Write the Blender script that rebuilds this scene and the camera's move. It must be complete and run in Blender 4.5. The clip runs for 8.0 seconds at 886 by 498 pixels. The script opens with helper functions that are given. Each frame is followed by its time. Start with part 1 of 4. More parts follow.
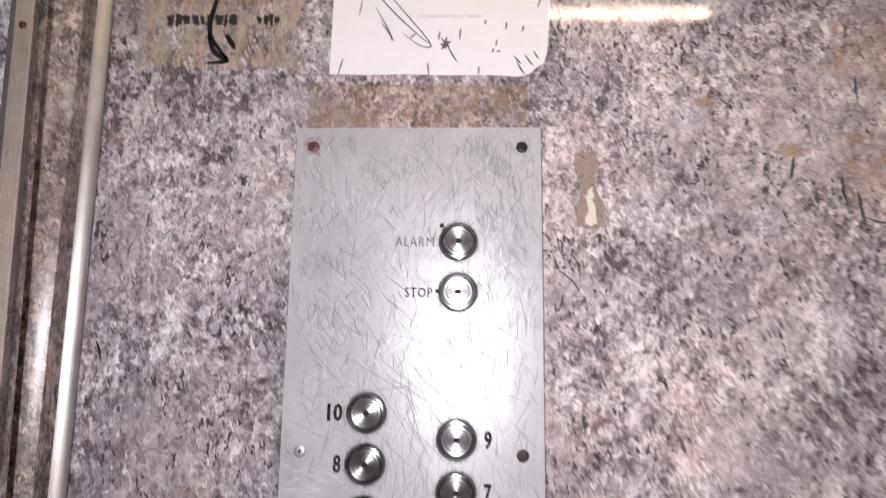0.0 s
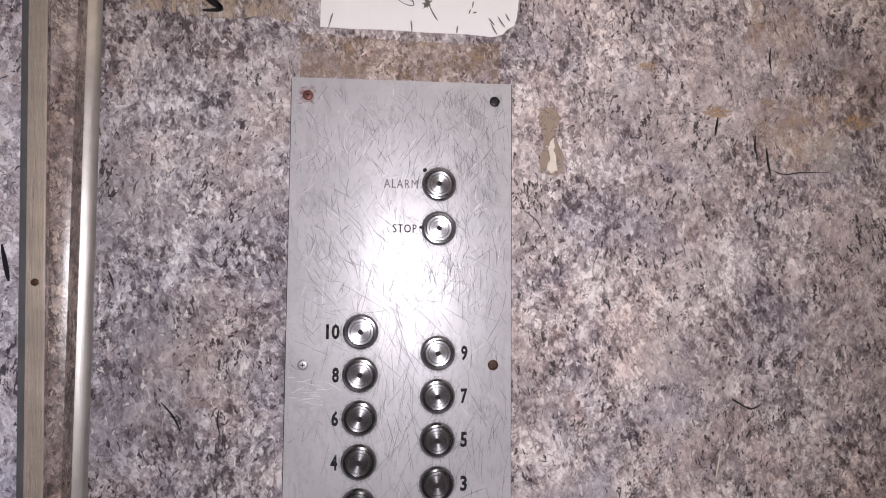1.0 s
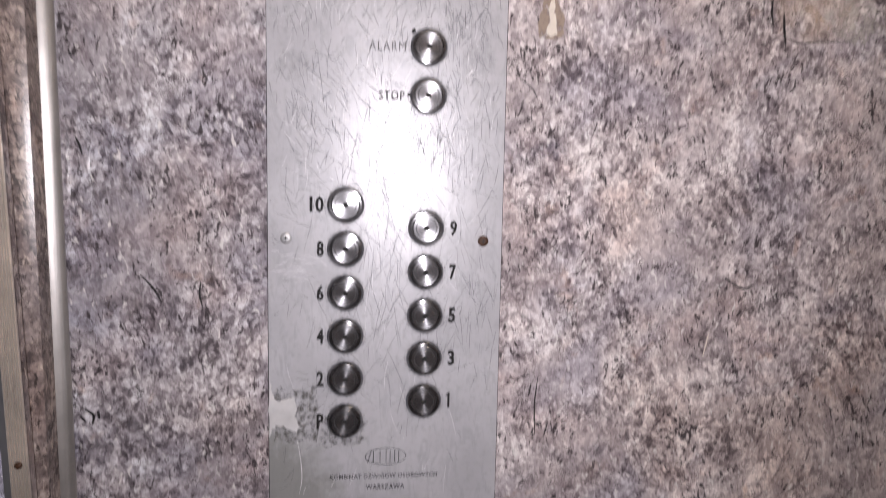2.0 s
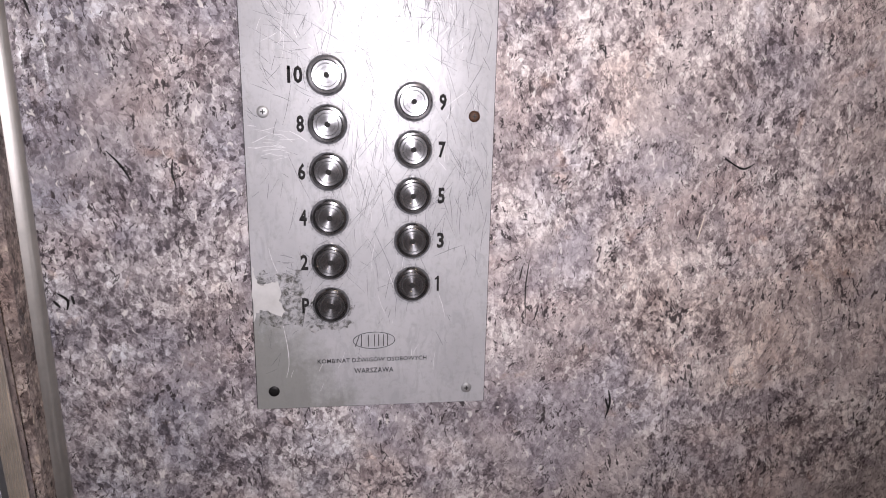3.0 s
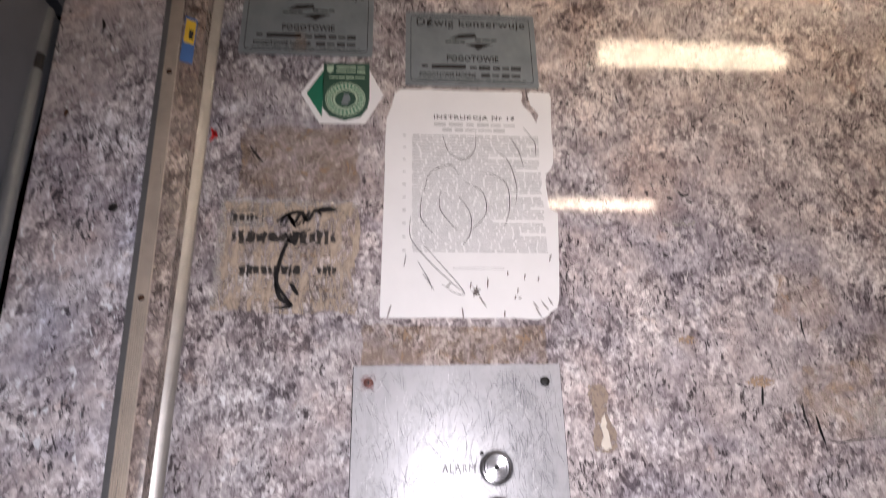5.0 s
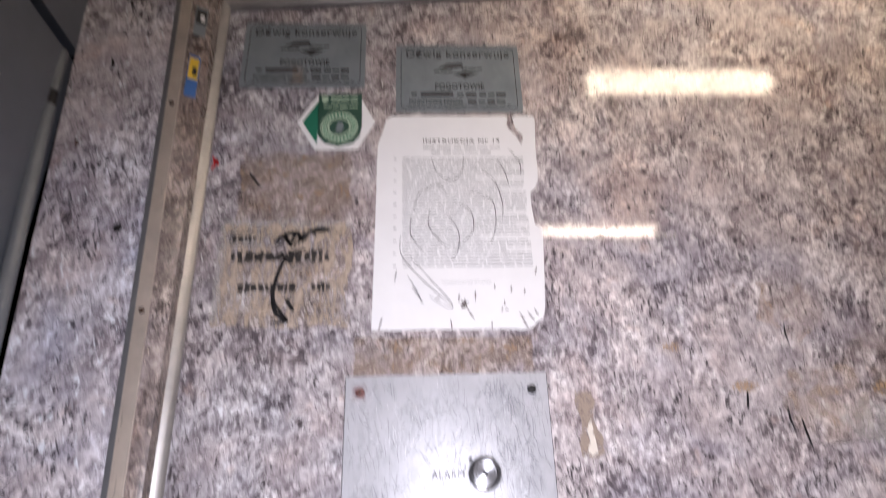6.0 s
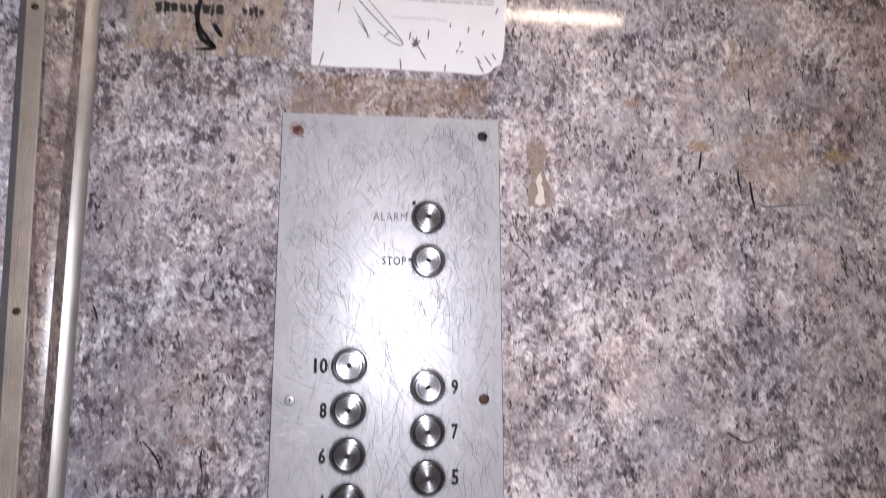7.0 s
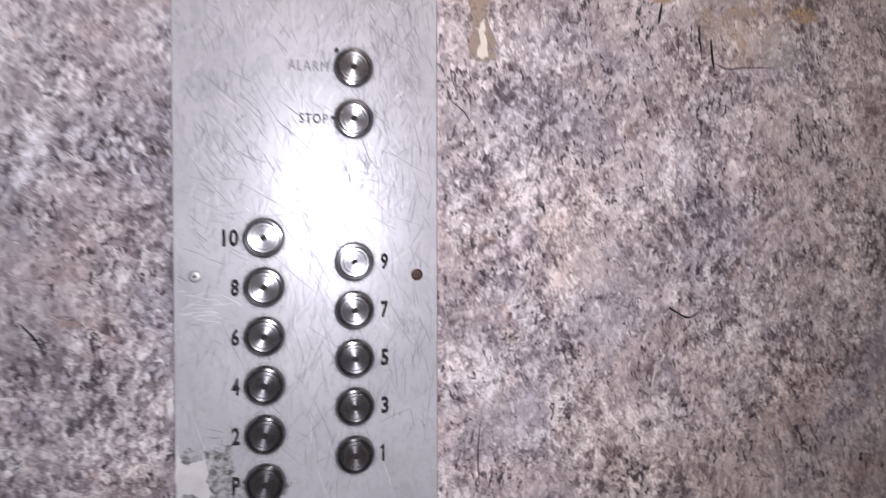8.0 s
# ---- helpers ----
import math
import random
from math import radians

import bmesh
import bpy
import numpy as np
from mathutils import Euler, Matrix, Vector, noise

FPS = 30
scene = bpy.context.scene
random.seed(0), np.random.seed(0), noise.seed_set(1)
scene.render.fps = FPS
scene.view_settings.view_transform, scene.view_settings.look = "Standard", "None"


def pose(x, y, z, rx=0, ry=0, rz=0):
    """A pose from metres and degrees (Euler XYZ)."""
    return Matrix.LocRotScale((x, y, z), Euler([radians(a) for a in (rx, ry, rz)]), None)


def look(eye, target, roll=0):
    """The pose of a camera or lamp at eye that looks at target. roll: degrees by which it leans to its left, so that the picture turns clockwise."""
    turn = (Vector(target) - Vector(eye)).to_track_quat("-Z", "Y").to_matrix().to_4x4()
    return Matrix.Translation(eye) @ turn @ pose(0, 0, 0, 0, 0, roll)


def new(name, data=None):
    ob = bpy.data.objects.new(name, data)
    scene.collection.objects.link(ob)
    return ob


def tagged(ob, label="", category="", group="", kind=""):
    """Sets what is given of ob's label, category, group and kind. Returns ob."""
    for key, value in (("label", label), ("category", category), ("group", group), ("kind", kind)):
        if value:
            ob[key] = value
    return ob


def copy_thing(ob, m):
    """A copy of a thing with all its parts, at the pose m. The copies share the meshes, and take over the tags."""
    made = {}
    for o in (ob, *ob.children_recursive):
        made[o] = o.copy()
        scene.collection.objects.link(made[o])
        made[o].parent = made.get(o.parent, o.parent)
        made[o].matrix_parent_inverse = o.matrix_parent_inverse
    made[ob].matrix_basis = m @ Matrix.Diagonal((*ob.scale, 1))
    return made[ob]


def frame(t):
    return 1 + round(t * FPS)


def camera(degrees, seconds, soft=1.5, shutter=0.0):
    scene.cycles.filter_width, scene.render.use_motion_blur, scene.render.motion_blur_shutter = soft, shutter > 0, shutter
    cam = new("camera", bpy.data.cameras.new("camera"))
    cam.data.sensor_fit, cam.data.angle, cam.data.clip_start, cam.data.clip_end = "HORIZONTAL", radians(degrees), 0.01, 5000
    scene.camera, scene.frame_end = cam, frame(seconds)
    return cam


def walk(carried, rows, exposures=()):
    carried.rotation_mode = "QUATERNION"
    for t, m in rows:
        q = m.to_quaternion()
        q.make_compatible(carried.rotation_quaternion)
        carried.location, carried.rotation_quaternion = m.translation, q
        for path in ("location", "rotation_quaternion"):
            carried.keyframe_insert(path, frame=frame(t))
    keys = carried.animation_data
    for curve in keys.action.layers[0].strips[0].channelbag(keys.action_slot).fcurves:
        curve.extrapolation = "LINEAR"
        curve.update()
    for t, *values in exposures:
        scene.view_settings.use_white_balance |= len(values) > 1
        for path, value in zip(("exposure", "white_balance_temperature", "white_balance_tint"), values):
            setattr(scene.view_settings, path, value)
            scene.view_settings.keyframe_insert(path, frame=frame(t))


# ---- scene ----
cam = camera(69.67, 8.0, soft=1.0, shutter=0.45)
PATH = [
    (0, (0.0282, -0.4249, 1.5574), (0.0062, 0.5608, 1.7245), 0.75),
    (0.5, (-0.0057, -0.4655, 1.5524), (0.0862, 0.5269, 1.6346), 0.37),
    (1, (-0.0194, -0.4866, 1.5519), (0.0867, 0.5055, 1.6182), 0.42),
    (1.5, (-0.0196, -0.4796, 1.5446), (0.1008, 0.5128, 1.5724), 1.05),
    (2, (-0.0134, -0.4656, 1.5326), (0.1042, 0.5233, 1.4413), 1.06),
    (2.2, (-0.0140, -0.4565, 1.5259), (0.1079, 0.5254, 1.3808), 1.14),
    (2.57, (-0.0150, -0.4483, 1.5163), (0.1183, 0.5217, 1.3132), 1.18),
    (2.93, (-0.0162, -0.4463, 1.5076), (0.1303, 0.5162, 1.2795), 1.14),
    (3.3, (-0.0168, -0.4490, 1.5044), (0.1297, 0.5191, 1.3015), 1.05),
    (3.5, (-0.0170, -0.4526, 1.5054), (0.1200, 0.5251, 1.3463), 0.95),
    (4, (-0.0016, -0.4522, 1.5328), (0.0632, 0.5451, 1.5670), 0.24),
    (4.3, (-0.0340, -0.4645, 1.5566), (0.0581, 0.5179, 1.7186), -0.24),
    (4.5, (-0.0454, -0.4782, 1.5759), (0.0521, 0.4912, 1.8011), -0.48),
    (4.7, (-0.0490, -0.4997, 1.5973), (0.0381, 0.4543, 1.8841), -0.68),
    (5.07, (-0.0487, -0.5264, 1.6119), (0.0174, 0.3938, 1.9977), -1.12),
    (5.43, (-0.0413, -0.5447, 1.6071), (0.0020, 0.3354, 2.0798), -1.63),
    (5.8, (-0.0316, -0.5452, 1.5928), (0.0053, 0.3336, 2.0684), -1.80),
    (6, (-0.0242, -0.5362, 1.5805), (0.0183, 0.3675, 2.0066), -1.70),
    (6.5, (-0.0205, -0.5015, 1.5516), (0.0553, 0.4553, 1.8321), -1.04),
    (7, (-0.0186, -0.4841, 1.5348), (0.1018, 0.4969, 1.6867), -0.06),
    (7.5, (-0.0059, -0.4742, 1.5214), (0.1252, 0.5148, 1.5896), -0.52),
    (8, (-0.0073, -0.4299, 1.5195), (0.2141, 0.5452, 1.5054), -0.16),
]
walk(cam, [(t, look(eye, target, roll)) for t, eye, target, roll in PATH],
     [(0.0, 0.10, 6500, 10), (0.5, -0.18, 6500, 10), (1.0, -0.15, 6500, 10), (2.0, 0.0, 6500, 10), (2.9, 0.25, 6500, 10), (3.5, 0.18, 6500, 10), (4.0, 0.02, 6500, 10), (4.5, -0.12, 6650, 10), (5.2, 0.2, 6200, 10),
      (5.8, 0.3, 6000, 10), (6.5, 0.11, 6150, 10), (7.2, 0.0, 6150, 10), (8.0, 0.10, 6150, 10)])

# ---- light ----
world = bpy.data.worlds.new("dark_shaft")
world.use_nodes = True
world.node_tree.nodes["Background"].inputs[0].default_value = (0.0, 0.0, 0.0, 1)
world.node_tree.nodes["Background"].inputs[1].default_value = 0.0
scene.world = world
scene.view_settings.exposure = 0.0

# the torch of the phone that films, held still in the middle of its small path
FLASH_WATTS = 13.2
TUBE_GLOW = 15.0
flash_data = bpy.data.lights.new("phone_torch", "SPOT")
flash_data.shadow_soft_size, flash_data.energy = 0.008, FLASH_WATTS
flash_data.spot_size, flash_data.spot_blend = radians(110), 1.0
flash_data.color = (1.0, 0.94, 0.99)
flash = new("phone_torch", flash_data)
flash.matrix_world = look((0.034, -0.58, 1.572), (0.02, 0.0, 1.555))


# ---- materials ----
class Nodes:
    """A small node builder round one Principled material."""

    def __init__(self, name):
        self.mat = bpy.data.materials.new(name)
        self.mat.use_nodes = True
        self.tree = self.mat.node_tree
        self.bsdf = self.tree.nodes["Principled BSDF"]

    def add(self, kind, **values):
        node = self.tree.nodes.new(kind)
        for key, value in values.items():
            node.inputs[key].default_value = value
        return node

    def link(self, a, b):
        self.tree.links.new(a, b)

    def coords(self, scale=(1, 1, 1), turn=(0, 0, 0), shift=(0, 0, 0)):
        m = self.add("ShaderNodeMapping", Scale=scale, Rotation=turn, Location=shift)
        self.link(self.add("ShaderNodeTexCoord").outputs["Object"], m.inputs["Vector"])
        return m.outputs["Vector"]

    def noise(self, where, scale, detail=3.0, rough=0.55, distort=0.0):
        n = self.add("ShaderNodeTexNoise", Scale=scale, Detail=detail, Roughness=rough, Distortion=distort)
        self.link(where, n.inputs["Vector"])
        return n.outputs["Fac"]

    def voronoi(self, where, scale, feature="F1"):
        n = self.add("ShaderNodeTexVoronoi", Scale=scale)
        n.feature = feature
        self.link(where, n.inputs["Vector"])
        return n

    def ramp(self, value, stops):
        n = self.add("ShaderNodeValToRGB")
        el = n.color_ramp.elements
        while len(el) < len(stops):
            el.new(0.5)
        for e, (p, c) in zip(el, stops):
            e.position = p
            e.color = (*c, 1) if len(c) == 3 else (c[0], c[0], c[0], 1)
        self.link(value, n.inputs["Fac"])
        return n.outputs["Color"]

    def mix(self, fac, a, b, blend="MIX"):
        n = self.tree.nodes.new("ShaderNodeMix")
        n.data_type, n.blend_type = "RGBA", blend
        for socket, value in ((n.inputs["Factor"], fac), (n.inputs["A"], a), (n.inputs["B"], b)):
            if isinstance(value, bpy.types.NodeSocket):
                self.link(value, socket)
            elif isinstance(value, (int, float)):
                socket.default_value = value
            else:
                socket.default_value = (*value, 1)
        return n.outputs["Result"]

    def calc(self, op, a, b=0.0, c=0.0):
        n = self.tree.nodes.new("ShaderNodeMath")
        n.operation = op
        for socket, value in zip(n.inputs, (a, b, c)):
            if isinstance(value, bpy.types.NodeSocket):
                self.link(value, socket)
            else:
                socket.default_value = value
        return n.outputs[0]

    def bump(self, height, strength, distance=0.001):
        n = self.add("ShaderNodeBump", Strength=strength, Distance=distance)
        self.link(height, n.inputs["Height"])
        self.link(n.outputs["Normal"], self.bsdf.inputs["Normal"])

    def set(self, color=None, rough=None, metal=None, spec=None):
        for key, value in (("Base Color", color), ("Roughness", rough), ("Metallic", metal), ("Specular IOR Level", spec)):
            if value is None:
                continue
            if isinstance(value, bpy.types.NodeSocket):
                self.link(value, self.bsdf.inputs[key])
            elif isinstance(value, tuple):
                self.bsdf.inputs[key].default_value = (*value, 1)
            else:
                self.bsdf.inputs[key].default_value = value
        return self


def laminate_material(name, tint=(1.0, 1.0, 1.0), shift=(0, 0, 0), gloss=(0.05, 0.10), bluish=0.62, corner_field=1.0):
    """Glossy high-pressure laminate printed with a granite pattern of pale flakes and dark slivers."""
    n = Nodes(name)
    co = n.coords(shift=shift)

    def pushed(where, scale, amount, detail):
        """Moves the pattern about by a noise, which makes its outlines ragged and its grain turn."""
        w = n.add("ShaderNodeTexNoise", Scale=scale, Detail=detail, Roughness=0.6)
        n.link(where, w.inputs["Vector"])
        off = n.add("ShaderNodeVectorMath")
        off.operation = "MULTIPLY_ADD"
        n.link(w.outputs["Color"], off.inputs[0])
        off.inputs[1].default_value = (amount, amount, amount)
        n.link(where, off.inputs[2])
        return off.outputs["Vector"]

    def grain(where, turn, tall, at=(0, 0, 0)):
        r = n.add("ShaderNodeMapping", Rotation=(0, turn, 0), Location=at)
        n.link(where, r.inputs["Vector"])
        m = n.add("ShaderNodeMapping", Scale=(1.0, 1.0, tall))
        n.link(r.outputs["Vector"], m.inputs["Vector"])
        return m.outputs["Vector"]

    def shade(where, scale, channel):
        c = n.add("ShaderNodeSeparateColor")
        n.link(n.voronoi(where, scale).outputs["Color"], c.inputs["Color"])
        return c.outputs[channel]

    flow = pushed(co, 8.0, 0.016, 2.0)
    rag = pushed(flow, 190.0, 0.0040, 4.0)
    fine = pushed(flow, 230.0, 0.0040, 4.0)
    flakes = grain(rag, 0.12, 0.78)
    # flakes of three sizes under slow clouds
    v = n.calc("MULTIPLY", shade(flakes, 140.0, 0), 0.22)
    v = n.calc("MULTIPLY_ADD", shade(flakes, 260.0, 1), 0.31, v)
    v = n.calc("MULTIPLY_ADD", shade(flakes, 560.0, 2), 0.23, v)
    v = n.calc("MULTIPLY_ADD", n.noise(fine, 420.0, 4.0, 0.8), 0.32, v)
    v = n.calc("MULTIPLY_ADD", n.noise(co, 25.0, 5.0, 0.65, 0.5), 0.92, v)
    v = n.calc("MULTIPLY_ADD", n.noise(n.coords(shift=(2.2, 0, 5.5)), 9.5, 3.0, 0.55, 0.5), 0.40, v)
    v = n.calc("SUBTRACT", v, 1.20)
    calm = n.ramp(n.noise(n.coords(shift=(9.1, 0, 4.7)), 10.0, 4.0, 0.6, 0.7), [(0.45, (1.05,)), (0.58, (0.46,))])
    # towards the corner the colour turns darker and bluer, with a ragged edge
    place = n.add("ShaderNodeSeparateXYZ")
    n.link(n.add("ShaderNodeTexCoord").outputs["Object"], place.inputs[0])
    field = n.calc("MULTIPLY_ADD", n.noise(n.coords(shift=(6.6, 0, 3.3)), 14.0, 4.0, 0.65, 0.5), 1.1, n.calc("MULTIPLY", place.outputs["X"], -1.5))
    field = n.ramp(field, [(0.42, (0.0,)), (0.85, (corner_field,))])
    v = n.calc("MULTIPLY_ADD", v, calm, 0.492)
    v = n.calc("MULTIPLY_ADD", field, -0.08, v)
    color = n.ramp(v, [(0.16, (0.105, 0.088, 0.095)), (0.32, (0.265, 0.226, 0.238)), (0.47, (0.455, 0.402, 0.412)),
                       (0.60, (0.645, 0.585, 0.59)), (0.78, (0.90, 0.855, 0.85))])
    # blue-grey clouds, pink-brown ones and ochre ones
    blue = n.ramp(n.noise(co, 10.0, 4.0, 0.6, 0.8), [(0.48, (0.0,)), (0.64, (bluish,))])
    color = n.mix(blue, color, (0.66, 0.69, 0.80), "MULTIPLY")
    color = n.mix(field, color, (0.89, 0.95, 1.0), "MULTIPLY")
    pink = n.ramp(n.noise(n.coords(shift=(3.1, 0, 1.7)), 12.0, 4.0, 0.65, 0.6), [(0.50, (0.0,)), (0.68, (0.7,))])
    color = n.mix(pink, color, (1.0, 0.90, 0.86), "MULTIPLY")
    ochre = n.ramp(n.noise(co, 4.2, 3.0, 0.5), [(0.50, (0.0,)), (0.66, (0.6,))])
    color = n.mix(ochre, color, (1.0, 0.90, 0.80), "MULTIPLY")
    spot = n.ramp(n.noise(n.coords(shift=(5.7, 0, 9.9)), 34.0, 3.0, 0.6, 0.4), [(0.62, (0.0,)), (0.72, (0.55,))])
    color = n.mix(spot, color, (0.95, 0.76, 0.62), "MULTIPLY")
    # ragged dark seams round some of the flakes
    seam = n.ramp(n.voronoi(flakes, 190.0, "DISTANCE_TO_EDGE").outputs["Distance"], [(0.02, (1.0,)), (0.09, (0.0,))])
    some = n.ramp(n.noise(n.coords(shift=(4.4, 0, 6.1)), 42.0, 5.0, 0.75), [(0.48, (0.0,)), (0.62, (0.65,))])
    color = n.mix(n.calc("MULTIPLY", seam, some), color, (0.12, 0.108, 0.112))
    # dark slivers in loose swarms, most of them nearly upright
    for k, (turn, scale, low, high) in enumerate(((-0.12, 300.0, 1.05, 1.08), (0.30, 360.0, 1.05, 1.08), (-0.75, 350.0, 1.07, 1.10))):
        lie = grain(fine, turn, 0.34, (k * 2.7, 0, k * 1.9))
        swarm = n.noise(n.coords(shift=(7.3 + 3 * k, 0, 2.2 - 5 * k)), 21.0, 4.0, 0.65)
        sliver = n.calc("MULTIPLY", n.calc("MULTIPLY_ADD", swarm, 0.75, n.noise(lie, scale, 2.0, 0.6, 0.5)), 0.5)
        color = n.mix(n.ramp(sliver, [(low / 2, (0.0,)), (high / 2, (0.92,))]), color, (0.05, 0.042, 0.046))
        # hair-thin cracks that lie the same way
        hair = n.noise(lie, scale * 0.6, 3.0, 0.7, 0.3)
        line = n.ramp(n.calc("ABSOLUTE", n.calc("SUBTRACT", hair, 0.5)), [(0.008, (1.0,)), (0.026, (0.0,))])
        where = n.ramp(n.noise(n.coords(shift=(1.3 - 4 * k, 0, 8.2 + 3 * k)), 38.0, 4.0, 0.7), [(0.54, (0.0,)), (0.63, (0.92,))])
        color = n.mix(n.calc("MULTIPLY", line, where), color, (0.10, 0.084, 0.088))
    # pale upright chips
    chip = n.ramp(n.noise(grain(rag, 0.2, 0.55, (5, 0, 3)), 230.0, 2.0, 0.5, 0.6), [(0.64, (0.0,)), (0.71, (0.75,))])
    color = n.mix(chip, color, (0.80, 0.775, 0.76))
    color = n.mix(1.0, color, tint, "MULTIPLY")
    n.set(color, n.ramp(n.noise(co, 30.0, 4.0, 0.7), [(0.3, (gloss[0],)), (0.75, (gloss[1],))]), 0.0, 0.5)
    n.bump(n.noise(co, 60.0, 3.0), 0.03, 0.0008)
    return n.mat


def steel_plate_material():
    """Brushed steel, scuffed and dull, with grime in the lower corner by the wall."""
    n = Nodes("brushed_steel")
    brush = n.noise(n.coords(scale=(1, 1, 0.02)), 1500.0, 2.0, 0.6)
    scuff = n.noise(n.coords(scale=(1, 1, 0.35), turn=(0, 0.6, 0)), 120.0, 5.0, 0.7, 1.2)
    blot = n.noise(n.coords(), 22.0, 4.0, 0.6)
    tone = n.ramp(blot, [(0.3, (0.41, 0.41, 0.437)), (0.7, (0.50, 0.50, 0.53))])
    tone = n.mix(n.ramp(scuff, [(0.50, (0.0,)), (0.60, (0.5,))]), tone, (0.35, 0.35, 0.375))
    speck = n.noise(n.coords(), 260.0, 5.0, 0.75)
    tone = n.mix(n.ramp(speck, [(0.52, (0.0,)), (0.72, (0.5,))]), tone, (0.30, 0.30, 0.31))
    # grime with a ragged outline round the lowest corner
    pos = n.add("ShaderNodeSeparateXYZ")
    n.link(n.add("ShaderNodeTexCoord").outputs["Object"], pos.inputs[0])
    reach = n.calc("MULTIPLY_ADD", pos.outputs["X"], -9.0, n.calc("MULTIPLY_ADD", pos.outputs["Z"], -7.0, 9.15))
    reach = n.calc("MULTIPLY_ADD", n.noise(n.coords(), 60.0, 5.0, 0.7), 0.9, reach)
    grime = n.ramp(reach, [(0.60, (0.0,)), (0.92, (0.75,))])
    tone = n.mix(grime, tone, (0.22, 0.225, 0.21))
    n.set(tone, n.ramp(n.calc("MULTIPLY_ADD", brush, 0.4, n.calc("MULTIPLY", scuff, 0.6)), [(0.3, (0.27,)), (0.7, (0.40,))]), 0.09)
    n.bsdf.inputs["Anisotropic"].default_value = 0.45
    upward = n.add("ShaderNodeCombineXYZ", Z=1.0)
    n.link(upward.outputs[0], n.bsdf.inputs["Tangent"])
    n.bump(brush, 0.12, 0.0002)
    return n.mat


def metal_material(name, color, rough, metal=1.0, scale=200.0, stretch=1.0, bump=0.1):
    n = Nodes(name)
    g = n.noise(n.coords(scale=(1, 1, stretch)), scale, 4.0, 0.65)
    wear = n.noise(n.coords(), 35.0, 4.0, 0.65)
    dim = tuple(c * 0.72 for c in color)
    n.set(n.mix(n.ramp(wear, [(0.38, (0.0,)), (0.7, (0.8,))]), color, dim),
          n.ramp(g, [(0.3, (max(rough - 0.07, 0.02),)), (0.7, (rough + 0.1,))]), metal)
    n.bump(g, bump, 0.0003)
    return n.mat


def turned_material(name, color, rough):
    """Lathe-turned metal: the grain runs in rings, so that highlights open like a bow tie."""
    n = Nodes(name)
    rings = n.add("ShaderNodeTexWave", Scale=420.0, Distortion=0.5, Detail=2.0)
    rings.wave_type, rings.rings_direction = "RINGS", "Z"
    n.link(n.coords(), rings.inputs["Vector"])
    wear = n.noise(n.coords(), 160.0, 4.0, 0.7)
    n.set(n.mix(n.ramp(wear, [(0.45, (0.0,)), (0.75, (0.7,))]), color, tuple(c * 0.6 for c in color)), rough, 0.96)
    n.bsdf.inputs["Anisotropic"].default_value = 0.79
    n.bsdf.inputs["Anisotropic Rotation"].default_value = 0.25
    tangent = n.add("ShaderNodeTangent")
    tangent.direction_type, tangent.axis = "RADIAL", "Z"
    n.link(tangent.outputs["Tangent"], n.bsdf.inputs["Tangent"])
    n.bump(rings.outputs["Fac"], 0.06, 0.0001)
    return n.mat


def paint_material(name, color, rough=0.5, vary=0.15, scale=60.0, metal=0.0):
    n = Nodes(name)
    g = n.noise(n.coords(), scale, 5.0, 0.65)
    low = tuple(c * (1 - vary) for c in color)
    n.set(n.mix(n.ramp(g, [(0.35, (0.0,)), (0.68, (1.0,))]), color, low), rough, metal)
    n.bump(n.noise(n.coords(), scale * 8, 3.0), 0.06, 0.0004)
    return n.mat


def residue_material(name, color, low, high, scale=90.0, most=0.85, tall=1.0):
    """Torn remains of a sticker: the wall shows wherever the film has worn away."""
    n = Nodes(name)
    g = n.noise(n.coords(scale=(1, 1, tall)), scale, 5.0, 0.7, 0.5)
    tone = n.noise(n.coords(), 40.0, 4.0, 0.6)
    n.set(n.mix(tone, color, tuple(c * 0.75 for c in color)), 0.3, 0.0)
    n.link(n.ramp(g, [(low, (0.0,)), (high, (most,))]), n.bsdf.inputs["Alpha"])
    return n.mat


def glow_material(name, color, strength):
    n = Nodes(name)
    n.set((0.9, 0.9, 0.9), 0.4)
    n.bsdf.inputs["Emission Color"].default_value = (*color, 1)
    n.bsdf.inputs["Emission Strength"].default_value = strength
    return n.mat


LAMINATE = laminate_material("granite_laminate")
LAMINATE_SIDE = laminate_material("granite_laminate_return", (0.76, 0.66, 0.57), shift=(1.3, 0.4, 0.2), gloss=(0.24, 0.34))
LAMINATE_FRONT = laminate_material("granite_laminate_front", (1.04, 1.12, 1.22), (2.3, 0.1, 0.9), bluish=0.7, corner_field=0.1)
STEEL = steel_plate_material()
BEZEL = turned_material("turned_bezel", (0.30, 0.298, 0.31), 0.18)
CAP = turned_material("turned_cap", (0.44, 0.44, 0.465), 0.24)
# dark colour stands for the shade inside the cap's groove
GROOVE = metal_material("groove_shade", (0.06, 0.058, 0.06), 0.6, 0.3)
ALU = metal_material("satin_aluminium", (0.47, 0.45, 0.435), 0.40, 0.75, 700.0, 0.02, 0.2)
# aluminium whose colour holds the warm reflection of the lamps
ALU_LAMP_TINT = metal_material("ribbed_aluminium", (0.72, 0.645, 0.575), 0.34, 0.6, 500.0, 0.03, 0.2)
ALU_DULL = metal_material("dull_aluminium", (0.33, 0.33, 0.34), 0.5, 0.7)
PLATE = metal_material("grey_plate", (0.215, 0.245, 0.275), 0.5, 0.15, 300.0)
BLACK = paint_material("black_ink", (0.014, 0.013, 0.014), 0.8)
MARKER = paint_material("black_marker", (0.012, 0.012, 0.014), 0.35)
